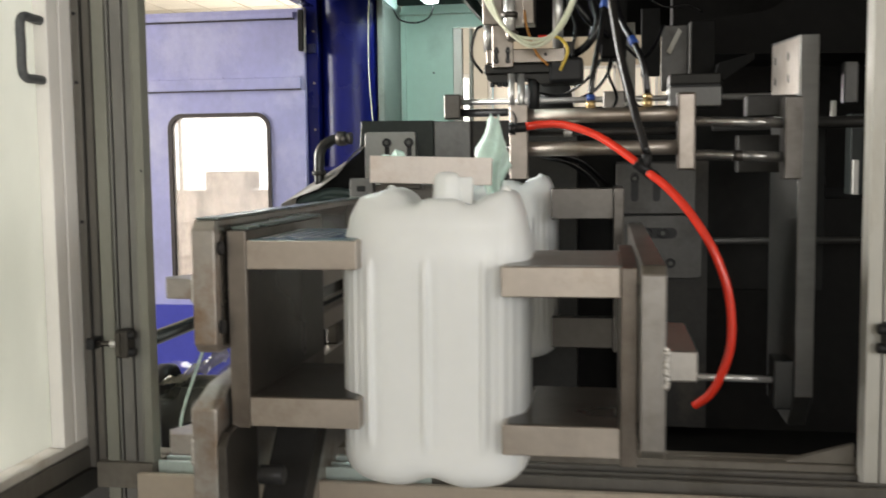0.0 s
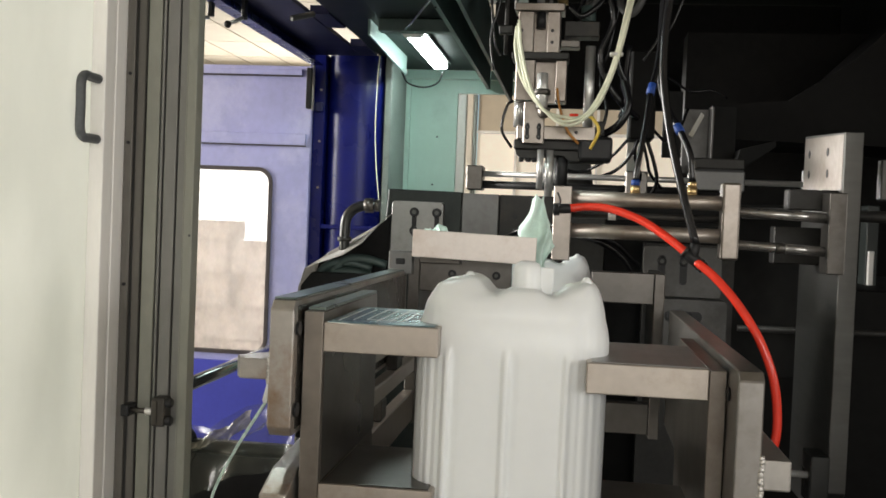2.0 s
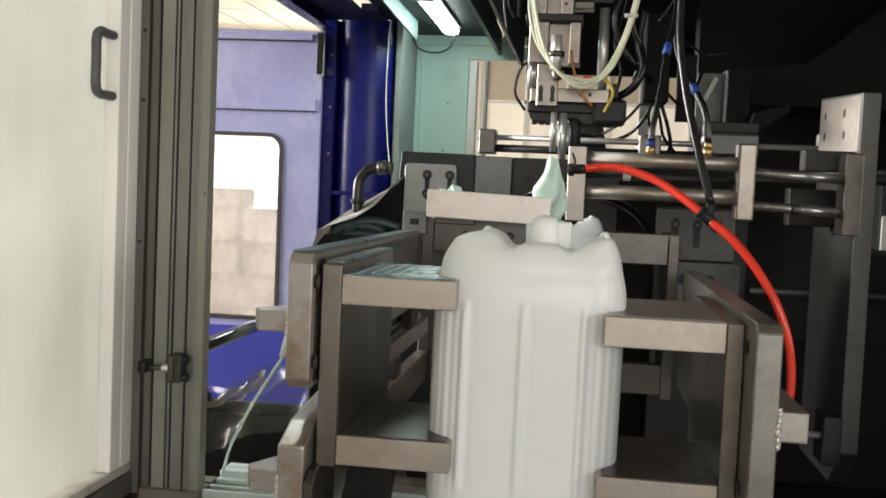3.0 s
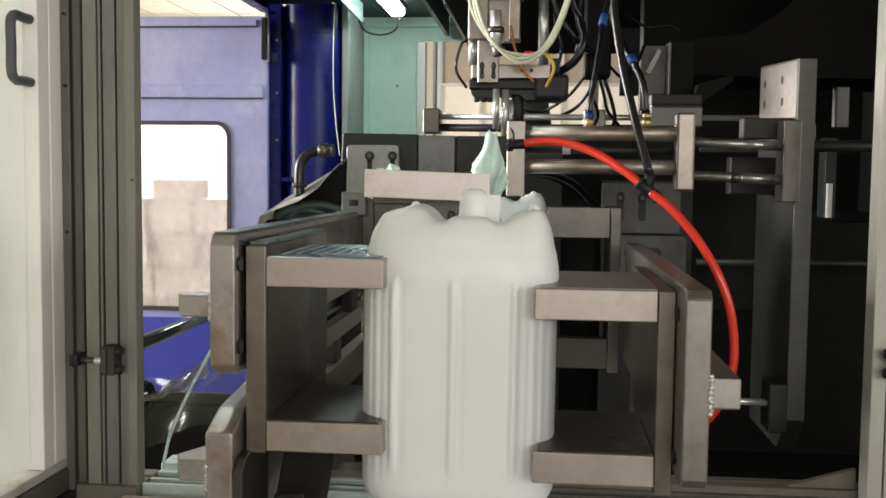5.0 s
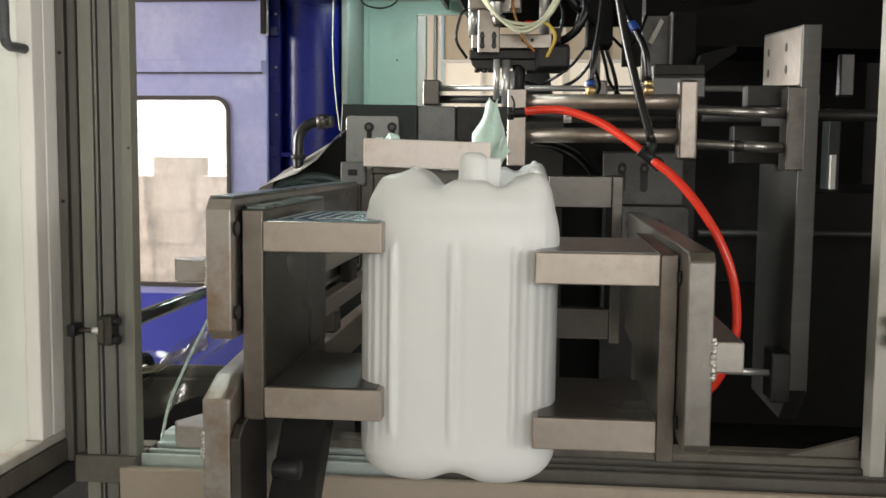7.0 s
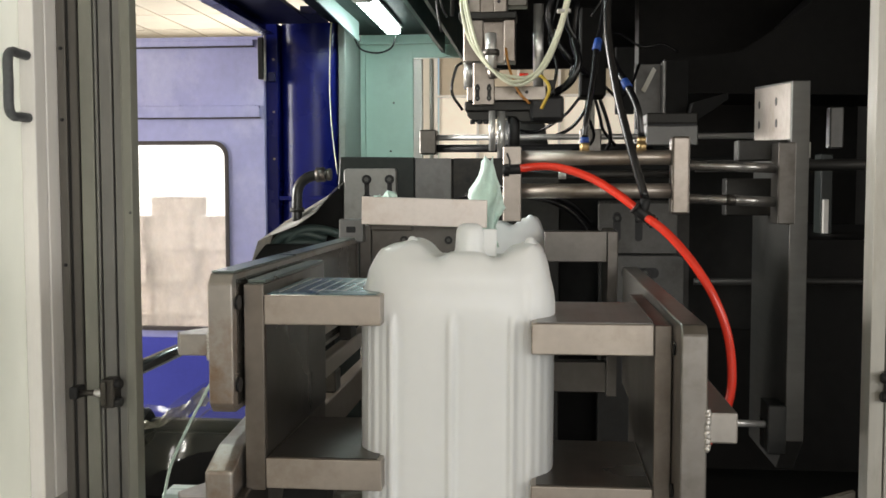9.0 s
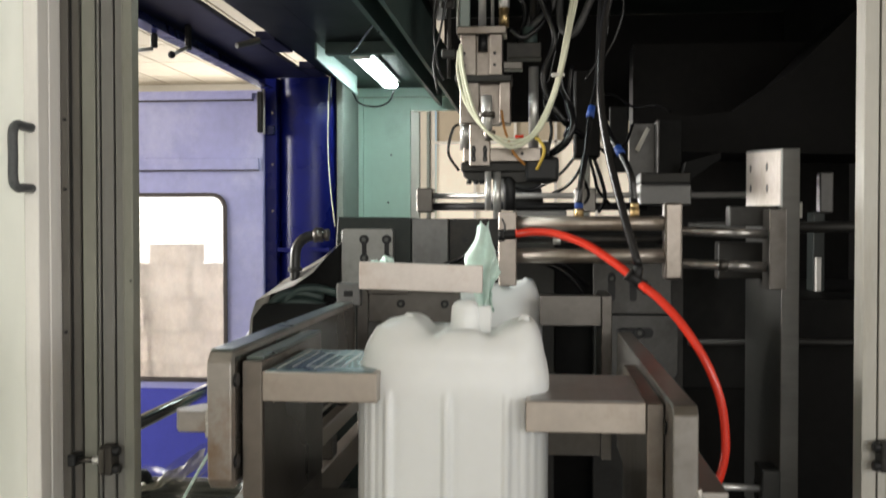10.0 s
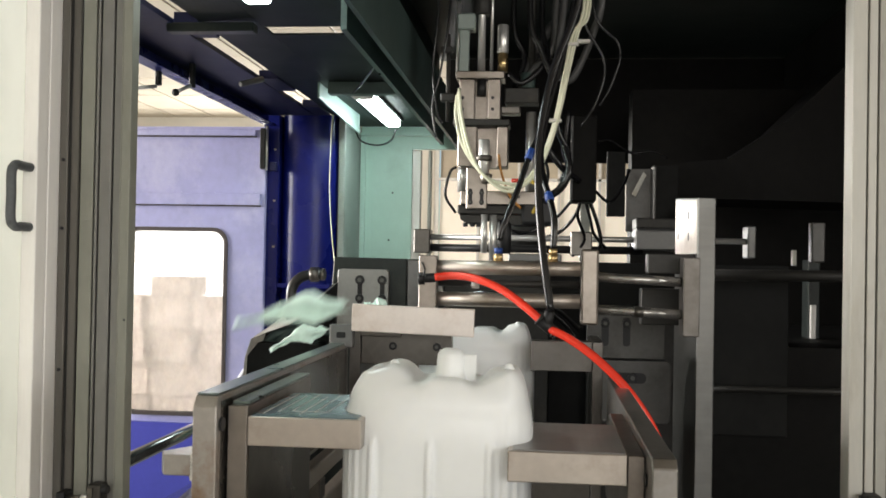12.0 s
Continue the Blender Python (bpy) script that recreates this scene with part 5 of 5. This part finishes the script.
part("guide_rod", rod((0.62, 1.60, 1.178), (1.62, 1.60, 1.186), 0.0105), STEEL_DARK, slide_rail)
part("upright", box(1.192, 1.235, 2.305, 2.40, 0.6, 1.60, 0.003), PLATEN_DARK, slide_rail)
part("label_strip", box(1.196, 1.216, 2.28, 2.30, 1.215, 1.428, 0.002), ALU_LIGHT, slide_rail)
part("upright", box(0.942, 0.979, 1.30, 1.34, 1.584, 1.698, 0.003), PLATE_DARK, slide_rail)
part("bright_pin", box(1.052, 1.068, 1.98, 2.0, 1.575, 1.63, 0.002), ALU, slide_rail)
part("hook", rod((1.026, 1.98, 1.46), (1.034, 1.98, 1.335), 0.007, 0.004), STEEL_MID, slide_rail)


def housing():
    h = thing("valve_housing", "dark grey sheet housing with sloped underside", "housing")
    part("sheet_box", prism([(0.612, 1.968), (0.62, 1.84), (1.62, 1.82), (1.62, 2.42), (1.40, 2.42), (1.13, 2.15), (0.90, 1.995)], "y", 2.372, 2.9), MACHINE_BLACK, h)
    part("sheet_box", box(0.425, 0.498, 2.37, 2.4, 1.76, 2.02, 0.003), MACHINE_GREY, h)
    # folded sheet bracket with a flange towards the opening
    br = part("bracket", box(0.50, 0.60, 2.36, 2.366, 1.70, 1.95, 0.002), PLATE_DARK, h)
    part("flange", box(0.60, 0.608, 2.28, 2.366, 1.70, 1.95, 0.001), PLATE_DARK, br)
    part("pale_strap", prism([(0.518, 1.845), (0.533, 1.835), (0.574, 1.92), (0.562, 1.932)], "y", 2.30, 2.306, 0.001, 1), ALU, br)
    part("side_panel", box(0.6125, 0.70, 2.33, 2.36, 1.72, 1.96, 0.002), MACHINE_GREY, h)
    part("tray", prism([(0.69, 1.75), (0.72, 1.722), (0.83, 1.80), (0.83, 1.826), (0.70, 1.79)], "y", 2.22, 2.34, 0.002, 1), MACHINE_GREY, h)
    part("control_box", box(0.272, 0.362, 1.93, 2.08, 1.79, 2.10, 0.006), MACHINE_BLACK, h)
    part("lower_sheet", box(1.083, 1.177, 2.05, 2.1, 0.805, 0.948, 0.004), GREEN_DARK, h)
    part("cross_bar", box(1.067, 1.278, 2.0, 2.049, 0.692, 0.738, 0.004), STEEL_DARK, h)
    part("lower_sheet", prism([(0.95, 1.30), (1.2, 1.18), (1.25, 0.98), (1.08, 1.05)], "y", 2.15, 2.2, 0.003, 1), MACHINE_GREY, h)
    return h


housing()


# ---- hoses and cables ----
def cables():
    y = 1.70
    lines = [
        ("air_tube", CREAM, 0.0055, [(-0.115, y, 2.14), (-0.11, y - 0.02, 2.06), (-0.075, y - 0.04, 1.93), (-0.01, y - 0.05, 1.845), (0.06, y - 0.05, 1.815), (0.13, y - 0.04, 1.85), (0.175, y, 1.93), (0.215, y, 2.05), (0.245, y, 2.20), (0.275, y, 2.34), (0.31, y, 2.43)]),
        ("air_tube", CREAM, 0.0055, [(-0.112, y - 0.01, 2.15), (-0.10, y - 0.03, 2.05), (-0.06, y - 0.05, 1.915), (0.0, y - 0.06, 1.835), (0.07, y - 0.06, 1.802), (0.145, y - 0.05, 1.855), (0.19, y - 0.01, 1.95), (0.225, y - 0.01, 2.07), (0.255, y, 2.22), (0.285, y, 2.35), (0.32, y, 2.43)]),
        ("air_tube", CREAM, 0.0055, [(-0.12, y, 2.13), (-0.12, y - 0.02, 2.05), (-0.09, y - 0.03, 1.945), (-0.02, y - 0.04, 1.855), (0.05, y - 0.05, 1.83), (0.115, y - 0.03, 1.84), (0.165, y + 0.01, 1.92), (0.205, y + 0.01, 2.03), (0.235, y, 2.18), (0.262, y, 2.33), (0.30, y, 2.43)]),
        ("cable", RUBBER, 0.011, [(0.12, y + 0.1, 2.43), (0.16, y + 0.1, 2.30), (0.20, y + 0.1, 2.18), (0.16, y + 0.12, 2.05), (0.22, y + 0.12, 1.92), (0.30, y + 0.2, 1.86)]),
        ("cable", RUBBER, 0.010, [(0.16, y + 0.15, 2.43), (0.18, y + 0.12, 2.28), (0.10, y + 0.1, 2.19), (0.05, y + 0.1, 2.22)]),
        ("cable", RUBBER, 0.010, [(0.21, y + 0.15, 2.43), (0.235, y + 0.12, 2.2), (0.22, y + 0.12, 2.04), (0.26, y + 0.15, 1.95), (0.24, y + 0.2, 1.86)]),
        ("cable", RUBBER, 0.010, [(0.06, y + 0.2, 2.43), (0.10, y + 0.2, 2.30), (0.06, y + 0.18, 2.16)]),
        ("cable", DARK_HOSE, 0.016, [(0.10, y + 0.22, 2.235), (0.14, y + 0.2, 2.32), (0.19, y + 0.18, 2.40), (0.22, y + 0.15, 2.46)]),
        ("cable", DARK_HOSE, 0.015, [(0.085, y + 0.16, 2.18), (0.13, y + 0.15, 2.24), (0.20, y + 0.14, 2.32), (0.21, y + 0.13, 2.46)]),
        ("cable", DARK_HOSE, 0.013, [(0.235, y + 0.1, 2.46), (0.215, y + 0.1, 2.28), (0.23, y + 0.08, 2.205), (0.265, y + 0.06, 2.195), (0.30, y + 0.05, 2.26), (0.335, y + 0.03, 2.35), (0.36, y, 2.46)]),
        ("cable", RUBBER, 0.014, [(0.10, y + 0.22, 1.775), (0.17, y + 0.16, 1.79), (0.235, y + 0.12, 1.83), (0.262, y + 0.12, 1.90), (0.245, y + 0.14, 1.98), (0.255, y + 0.15, 2.1)]),
        ("cable", RUBBER, 0.005, [(0.29, y, 2.43), (0.37, y + 0.02, 2.25), (0.35, y + 0.02, 2.12), (0.30, y + 0.03, 2.03)]),
        ("cable", RUBBER, 0.005, [(0.33, y, 2.43), (0.42, y + 0.02, 2.30), (0.40, y + 0.02, 2.18), (0.36, y + 0.03, 2.10)]),
        ("cable", RUBBER, 0.006, [(0.03, 2.3, 1.70), (0.12, 2.3, 1.69), (0.22, 2.2, 1.74), (0.28, 2.0, 1.80)]),
        ("cable", RUBBER, 0.006, [(0.29, 2.2, 1.60), (0.33, 2.1, 1.66), (0.30, 2.0, 1.74), (0.31, 1.95, 1.80)]),
        ("cable", RUBBER, 0.007, [(0.05, 2.25, 1.69), (0.14, 2.22, 1.66), (0.24, 2.18, 1.69), (0.30, 2.12, 1.76), (0.315, 2.08, 1.83)]),
        ("cable", RUBBER, 0.006, [(0.36, 2.05, 1.84), (0.42, 2.1, 1.80), (0.47, 2.15, 1.86), (0.50, 2.2, 1.93)]),
        ("cable", RUBBER, 0.007, [(0.345, 2.06, 1.80), (0.375, 2.08, 1.72), (0.39, 2.1, 1.65), (0.37, 2.14, 1.60)]),
        ("cable", RUBBER, 0.006, [(0.33, 2.06, 1.80), (0.35, 2.08, 1.73), (0.365, 2.1, 1.68), (0.41, 2.14, 1.63)]),
        ("cable", RUBBER, 0.005, [(0.64, 2.2, 1.975), (0.58, 2.18, 2.0), (0.50, 2.15, 1.99), (0.42, 2.1, 2.03), (0.37, 2.05, 2.02)]),
        ("cable", RUBBER, 0.006, [(0.17, y + 0.1, 1.78), (0.19, y + 0.12, 1.88), (0.165, y + 0.14, 1.98), (0.19, y + 0.16, 2.1), (0.215, y + 0.16, 2.25), (0.20, y + 0.16, 2.43)]),
        ("cable", RUBBER, 0.005, [(-0.13, y + 0.14, 1.74), (-0.165, y + 0.12, 1.80), (-0.15, y + 0.12, 1.88), (-0.13, y + 0.13, 1.90)]),
        ("cable", RUBBER, 0.004, [(-0.20, y + 0.1, 2.43), (-0.215, y + 0.1, 2.25), (-0.20, y + 0.1, 2.10), (-0.18, y + 0.1, 2.05)]),
        ("cable", RUBBER, 0.004, [(-0.16, y + 0.1, 2.43), (-0.19, y + 0.1, 2.22), (-0.215, y + 0.1, 2.12), (-0.20, y + 0.1, 2.0)]),
        ("signal_wire", YELLOW, 0.0055, [(0.14, 1.80, 1.74), (0.165, 1.78, 1.80), (0.145, 1.78, 1.84), (0.12, 1.78, 1.85)]),
        ("signal_wire", ORANGE, 0.0042, [(0.02, 1.78, 1.94), (0.03, 1.77, 1.88), (0.06, 1.77, 1.80), (0.10, 1.78, 1.755)]),
        ("pneumatic_hose", RUBBER, 0.009, [(-0.16, 1.50, 1.415), (-0.06, 1.45, 1.46), (0.02, 1.3, 1.475), (0.12, 1.3, 1.46), (0.22, 1.4, 1.43), (0.30, 1.5, 1.36)]),
        ("pneumatic_hose", RUBBER, 0.008, [(0.10, 1.35, 1.45), (0.18, 1.35, 1.43), (0.25, 1.4, 1.38), (0.30, 1.45, 1.30)]),
        ("white_cable", CREAM, 0.0032, [(-0.985, 3.85, 1.55), (-1.03, 3.95, 1.75), (-1.06, 4.02, 2.0), (-1.058, 4.03, 2.3), (-1.05, 4.03, 2.41)]),
        ("light_cord", RUBBER, 0.005, [(-0.95, 4.2, 2.34), (-0.90, 4.15, 2.27), (-0.80, 4.12, 2.245), (-0.72, 4.1, 2.27), (-0.69, 4.1, 2.335)]),
        ("light_cord", RUBBER, 0.006, [(-0.76, 3.1, 2.37), (-0.66, 2.8, 2.36), (-0.52, 2.4, 2.37), (-0.47, 2.2, 2.30)]),
    ]
    words = {"air_tube": "cream pneumatic tube in a hanging loop", "cable": "black rubber cable hanging under the canopy", "signal_wire": "coloured sensor wire at the head unit",
             "pneumatic_hose": "thin black pneumatic hose behind the bar", "white_cable": "white cable hanging beside the blue column", "light_cord": "black power cord of the tube light"}
    for name, mat, r, pts in lines:
        pts = list(pts)
        for end in (0, -1):
            if pts[end][2] > 2.40 and name in ("cable", "air_tube"):
                pts.insert(0 if end == 0 else len(pts), (pts[end][0] + 0.02, pts[end][1] + 0.02, 2.87))
        tagged(part(name, hose(pts, r, 8, 6), mat), words[name], "cable", "hoses and cables")
    for x, z in ((0.262, 2.30), (0.30, 2.31), (0.21, 2.045)):
        tagged(part("cable_tie", box(x - 0.022, x + 0.022, y - 0.012, y + 0.012, z - 0.006, z + 0.006, 0.003), ALU_LIGHT), "pale plastic cable tie round the tubes", "cable tie", "cable ties")


cables()


# ---- left side below ----
def left_side():
    g = tagged(part("guide_shaft", rod((-1.40, 1.55, 0.782), (-1.40, 3.999, 0.782), 0.028, n=28), SHAFT), "dark shiny round guide shaft", "shaft")
    r = thing("roller_unit", "black rubber roller in a dark side frame", "roller")
    part("roller", rod((-1.10, 1.22, 0.775), (-0.50, 1.22, 0.775), 0.020, n=28, chamfer=0.004), STEEL_COOL, r, "dull grey steel roller")
    part("side_frame", box(-1.12, -0.45, 1.32, 1.5, 0.52, 0.735, 0.01, 2), BLACK, r)
    part("end_cap", rod((-1.06, 1.20, 0.775), (-1.00, 1.20, 0.775), 0.055, n=28, chamfer=0.01), BLACK, r)
    c = thing("cable_cover", "grey vinyl cover bulging over green hoses", "cover")
    bm = bmesh.new()
    prof = [(-0.834, 1.077), (-0.808, 1.156), (-0.800, 1.250), (-0.781, 1.321), (-0.738, 1.360), (-0.654, 1.410), (-0.589, 1.449), (-0.530, 1.496)]
    sag = (0.0, 0.0, 0.01, 0.02, 0.04, 0.06, 0.055, 0.03)
    fr = [[bm.verts.new((x + 0.012 * k, 1.585 + 0.05 * k, z - sag[n] * (1 - k / 2) ** 1.3 + 0.001 * k)) for n, (x, z) in enumerate(prof)] for k in range(3)]
    for a, b in zip(fr, fr[1:]):
        for k in range(len(prof) - 1):
            bm.faces.new((a[k], a[k + 1], b[k + 1], b[k])).smooth = True
    bmesh.ops.solidify(bm, geom=list(bm.faces), thickness=0.006)
    part("vinyl_sheet", bm, COVER, c)
    part("white_strip", hose([(-0.826, 1.72, 1.195), (-0.849, 1.71, 1.157), (-0.872, 1.70, 1.118)], 0.012, 8, 3), PALE_BAG, c)
    # Dark backing sheet added to fill the space under the cover.
    part("dark_backing", prism([(x + 0.012, z - 0.012) for x, z in prof] + [(prof[-1][0], prof[0][1])], "y", 1.69, 1.70), MACHINE_GREY, c)
    for k, (x, z) in enumerate(((-0.70, 1.315), (-0.69, 1.285), (-0.65, 1.33))):
        part("green_hose", hose([(x - 0.06, 1.65, z - 0.05), (x - 0.01, 1.645, z + 0.0), (x + 0.06, 1.65, z + 0.008), (x + 0.13, 1.66, z - 0.01)], 0.015, 12, 5), GREEN_DARK, c)
    part("bracket_box", prism([(-0.80, 0.53), (-0.55, 0.53), (-0.55, 1.29), (-0.76, 1.29), (-0.80, 1.24)], "y", 1.60, 1.69, 0.004, 1), MACHINE_GREY, c)
    e = thing("pipe_elbow", "grey steel pipe elbow with a brass union", "pipe")
    part("elbow", hose([(-0.66, 1.63, 1.36), (-0.66, 1.63, 1.43), (-0.655, 1.63, 1.475), (-0.63, 1.63, 1.505), (-0.59, 1.63, 1.517), (-0.545, 1.63, 1.518)], 0.017, 14, 5), STEEL_COOL, e)
    part("union_nut", rod((-0.595, 1.63, 1.517), (-0.565, 1.63, 1.518), 0.024, n=6), STEEL_MID, e)
    part("union_nut", rod((-0.560, 1.63, 1.518), (-0.545, 1.63, 1.518), 0.020, n=6), STEEL_MID, e)
    part("collar", rod((-0.66, 1.63, 1.395), (-0.66, 1.63, 1.41), 0.024, n=16), STEEL_DARK, e)
    f = thing("film_bag", "clear crumpled plastic film hanging over the roller", "plastic film")
    bm = bmesh.new()
    rr = random.Random(11)
    grid = []
    for i in range(16):
        row = []
        for j in range(14):
            u, v = i / 15, j / 13
            x = -1.08 + 0.44 * u + 0.02 * math.sin(8 * v)
            z = 0.80 + 0.17 * u - 0.16 * v + 0.016 * math.sin(15 * u + 6 * v) + rr.uniform(-0.007, 0.007)
            yy = 1.17 - 0.09 * v + 0.035 * math.sin(13 * u + 4 * v) + 0.04 * math.cos(3 * v) + rr.uniform(-0.008, 0.008)
            row.append(bm.verts.new((x, yy, z)))
        grid.append(row)
    for i in range(15):
        for j in range(13):
            bm.faces.new((grid[i][j], grid[i + 1][j], grid[i + 1][j + 1], grid[i][j + 1])).smooth = True
    part("film_sheet", bm, FILM_BAG, f)
    part("film_edge", hose([(-0.435, 0.16, 1.19), (-0.473, 0.25, 1.131), (-0.54, 0.35, 1.05), (-0.609, 0.45, 0.965), (-0.69, 0.56, 0.85), (-0.745, 0.65, 0.742)], 0.0035, 8, 5), FLASHMAT, f, "twisted pale plastic strand")
    # folded top edge of the film, its highlights put into a paler colour
    bm = bmesh.new()
    rows = []
    for i in range(26):
        u = i / 25
        x, z = -1.0 + 0.21 * u, 0.800 + 0.118 * u - 0.010 * math.sin(math.pi * u)
        depth = 0.016 + 0.036 * u
        rows.append([bm.verts.new((x + rr.uniform(-0.003, 0.003), 1.10 + 0.016 * math.sin(21 * u + 2.2 * k) + rr.uniform(-0.004, 0.004), z + 0.006 * math.sin(16 * u) - depth * k / 4 + rr.uniform(-0.002, 0.002))) for k in range(5)])
    for a, b2 in zip(rows, rows[1:]):
        for k in range(4):
            bm.faces.new((a[k], b2[k], b2[k + 1], a[k + 1])).smooth = True
    part("film_fold", bm, FILM_FOLD, f, "crumpled film edge brightened for highlights")
    part("film_knot", rod((-0.455, 0.20, 1.165), (-0.49, 0.27, 1.11), 0.010, 0.007, chamfer=0.002), PLASTIC, f)
    # Unidentified pale thing in the hall; the sack form is made up.
    b = thing("pale_moving_shape", "unidentified pale lavender moving shape, built as a plastic sack", "sack")
    bm = bmesh.new()
    rings = []
    for k in range(15):
        t = k / 14
        z, r = 0.74 * math.sin(math.pi / 2 * t), 0.25 * math.cos(math.pi / 2 * t) ** 0.75 + 0.004
        rings.append([bm.verts.new((r * math.cos(2 * math.pi * n / 36) * (1 + 0.07 * math.sin(5 * n / 36 * 6.28 + 4 * t)) + 0.16 * t * t, 0.75 * r * math.sin(2 * math.pi * n / 36), z)) for n in range(36)])
    for lo, hi in zip(rings, rings[1:]):
        for n in range(36):
            bm.faces.new((lo[n], lo[(n + 1) % 36], hi[(n + 1) % 36], hi[n])).smooth = True
    bm.faces.new(rings[0][::-1])
    bm.faces.new(rings[-1])
    part("sack_sheet", bm, PALE_BAG, b)
    part("sack_fold", rod((-0.15, -0.10, 0.50), (-0.25, -0.13, 0.40), 0.055, 0.085, chamfer=0.01), COVER, b, "darker lower patch of the shape, built as a fold")
    return b


bag = left_side()


def motions():
    # the carriage strikes to the left shortly before the end
    walk(carriage_ob, [(0, pose(0, 0, 0)), (11.66, pose(0, 0, 0)), (11.7, pose(-0.012, 0, 0)), (11.8, pose(-0.145, 0, 0)), (11.88, pose(-0.197, 0, 0)), (12.0, pose(-0.197, 0, 0))])
    tx, ty, tz = TEE
    walk(red_low, [(0, pose(tx, ty, tz)), (11.66, pose(tx, ty, tz)), (11.7, pose(tx, ty, tz, 0, -1.2, 0)), (11.8, pose(tx, ty, tz, 0, -10.5, 0)), (11.88, pose(tx, ty, tz, 0, -14.5, 0)), (12.0, pose(tx, ty, tz, 0, -14.5, 0))])
    h = (0.352, 1.022, 2.24)
    walk(swing, [(0, pose(*h)), (11.66, pose(*h)), (11.7, pose(h[0] + 0.006, h[1], h[2], 0, 0.6, 0)), (11.8, pose(h[0] + 0.07, h[1], h[2], 0, 5.5, 0)), (11.88, pose(h[0] + 0.10, h[1], h[2], 0, 7.0, 0)),
                 (12.0, pose(h[0] + 0.10, h[1], h[2], 0, 7.0, 0))])
    px, py, pz = PIVOT
    for ob in port_hoses:
        walk(ob, [(0, pose(px, py, pz)), (11.66, pose(px, py, pz)), (11.7, pose(px + 0.006, py, pz, 0, 0.55, 0)), (11.8, pose(px + 0.078, py, pz, 0, 7.0, 0)), (11.88, pose(px + 0.108, py, pz, 0, 9.7, 0)),
                  (12.0, pose(px + 0.108, py, pz, 0, 9.7, 0))])
    # the trimmed tail is knocked off, tumbles and flies away to the left
    walk(tail, [(0, pose(0.000, 1.005, 1.552)), (11.66, pose(0.0, 1.005, 1.552)), (11.7, pose(-0.015, 1.005, 1.552, 0, 8, 0)), (11.75, pose(-0.07, 1.0, 1.545, 0, 40, 0)), (11.8, pose(-0.12, 0.98, 1.505, 0, 75, 0)),
                (11.9, pose(-0.240, 0.92, 1.528, 6, 91, 0)), (12.0, pose(-0.325, 0.87, 1.450, 6, 81, 0))])
    walk(tail_low, [(0, pose(0.022, 1.012, 1.470)), (11.66, pose(0.022, 1.012, 1.470)), (11.7, pose(0.01, 1.012, 1.47, 0, 10, 0)), (11.8, pose(-0.17, 0.99, 1.48, 0, 70, 0)), (11.9, pose(-0.335, 0.91, 1.432, 0, 70, 20)),
                    (12.0, pose(-0.37, 0.86, 1.395, 0, 68, 20))])
    # the unidentified pale shape, built as a sack, moves along beyond the window
    walk(bag, [(t, pose(x, 6.2, 0.0, 0, lean, 0)) for t, x, lean in ((0, -2.40, 0), (0.2, -2.58, 0), (0.4, -2.72, -2), (0.6, -2.78, -3), (0.8, -2.77, -2), (0.9, -2.70, 0), (1.1, -2.54, 2), (1.3, -2.30, 3), (1.6, -1.98, 0),
                                                                    (2.0, -1.65, 0), (12.0, -1.65, 0))])


motions()
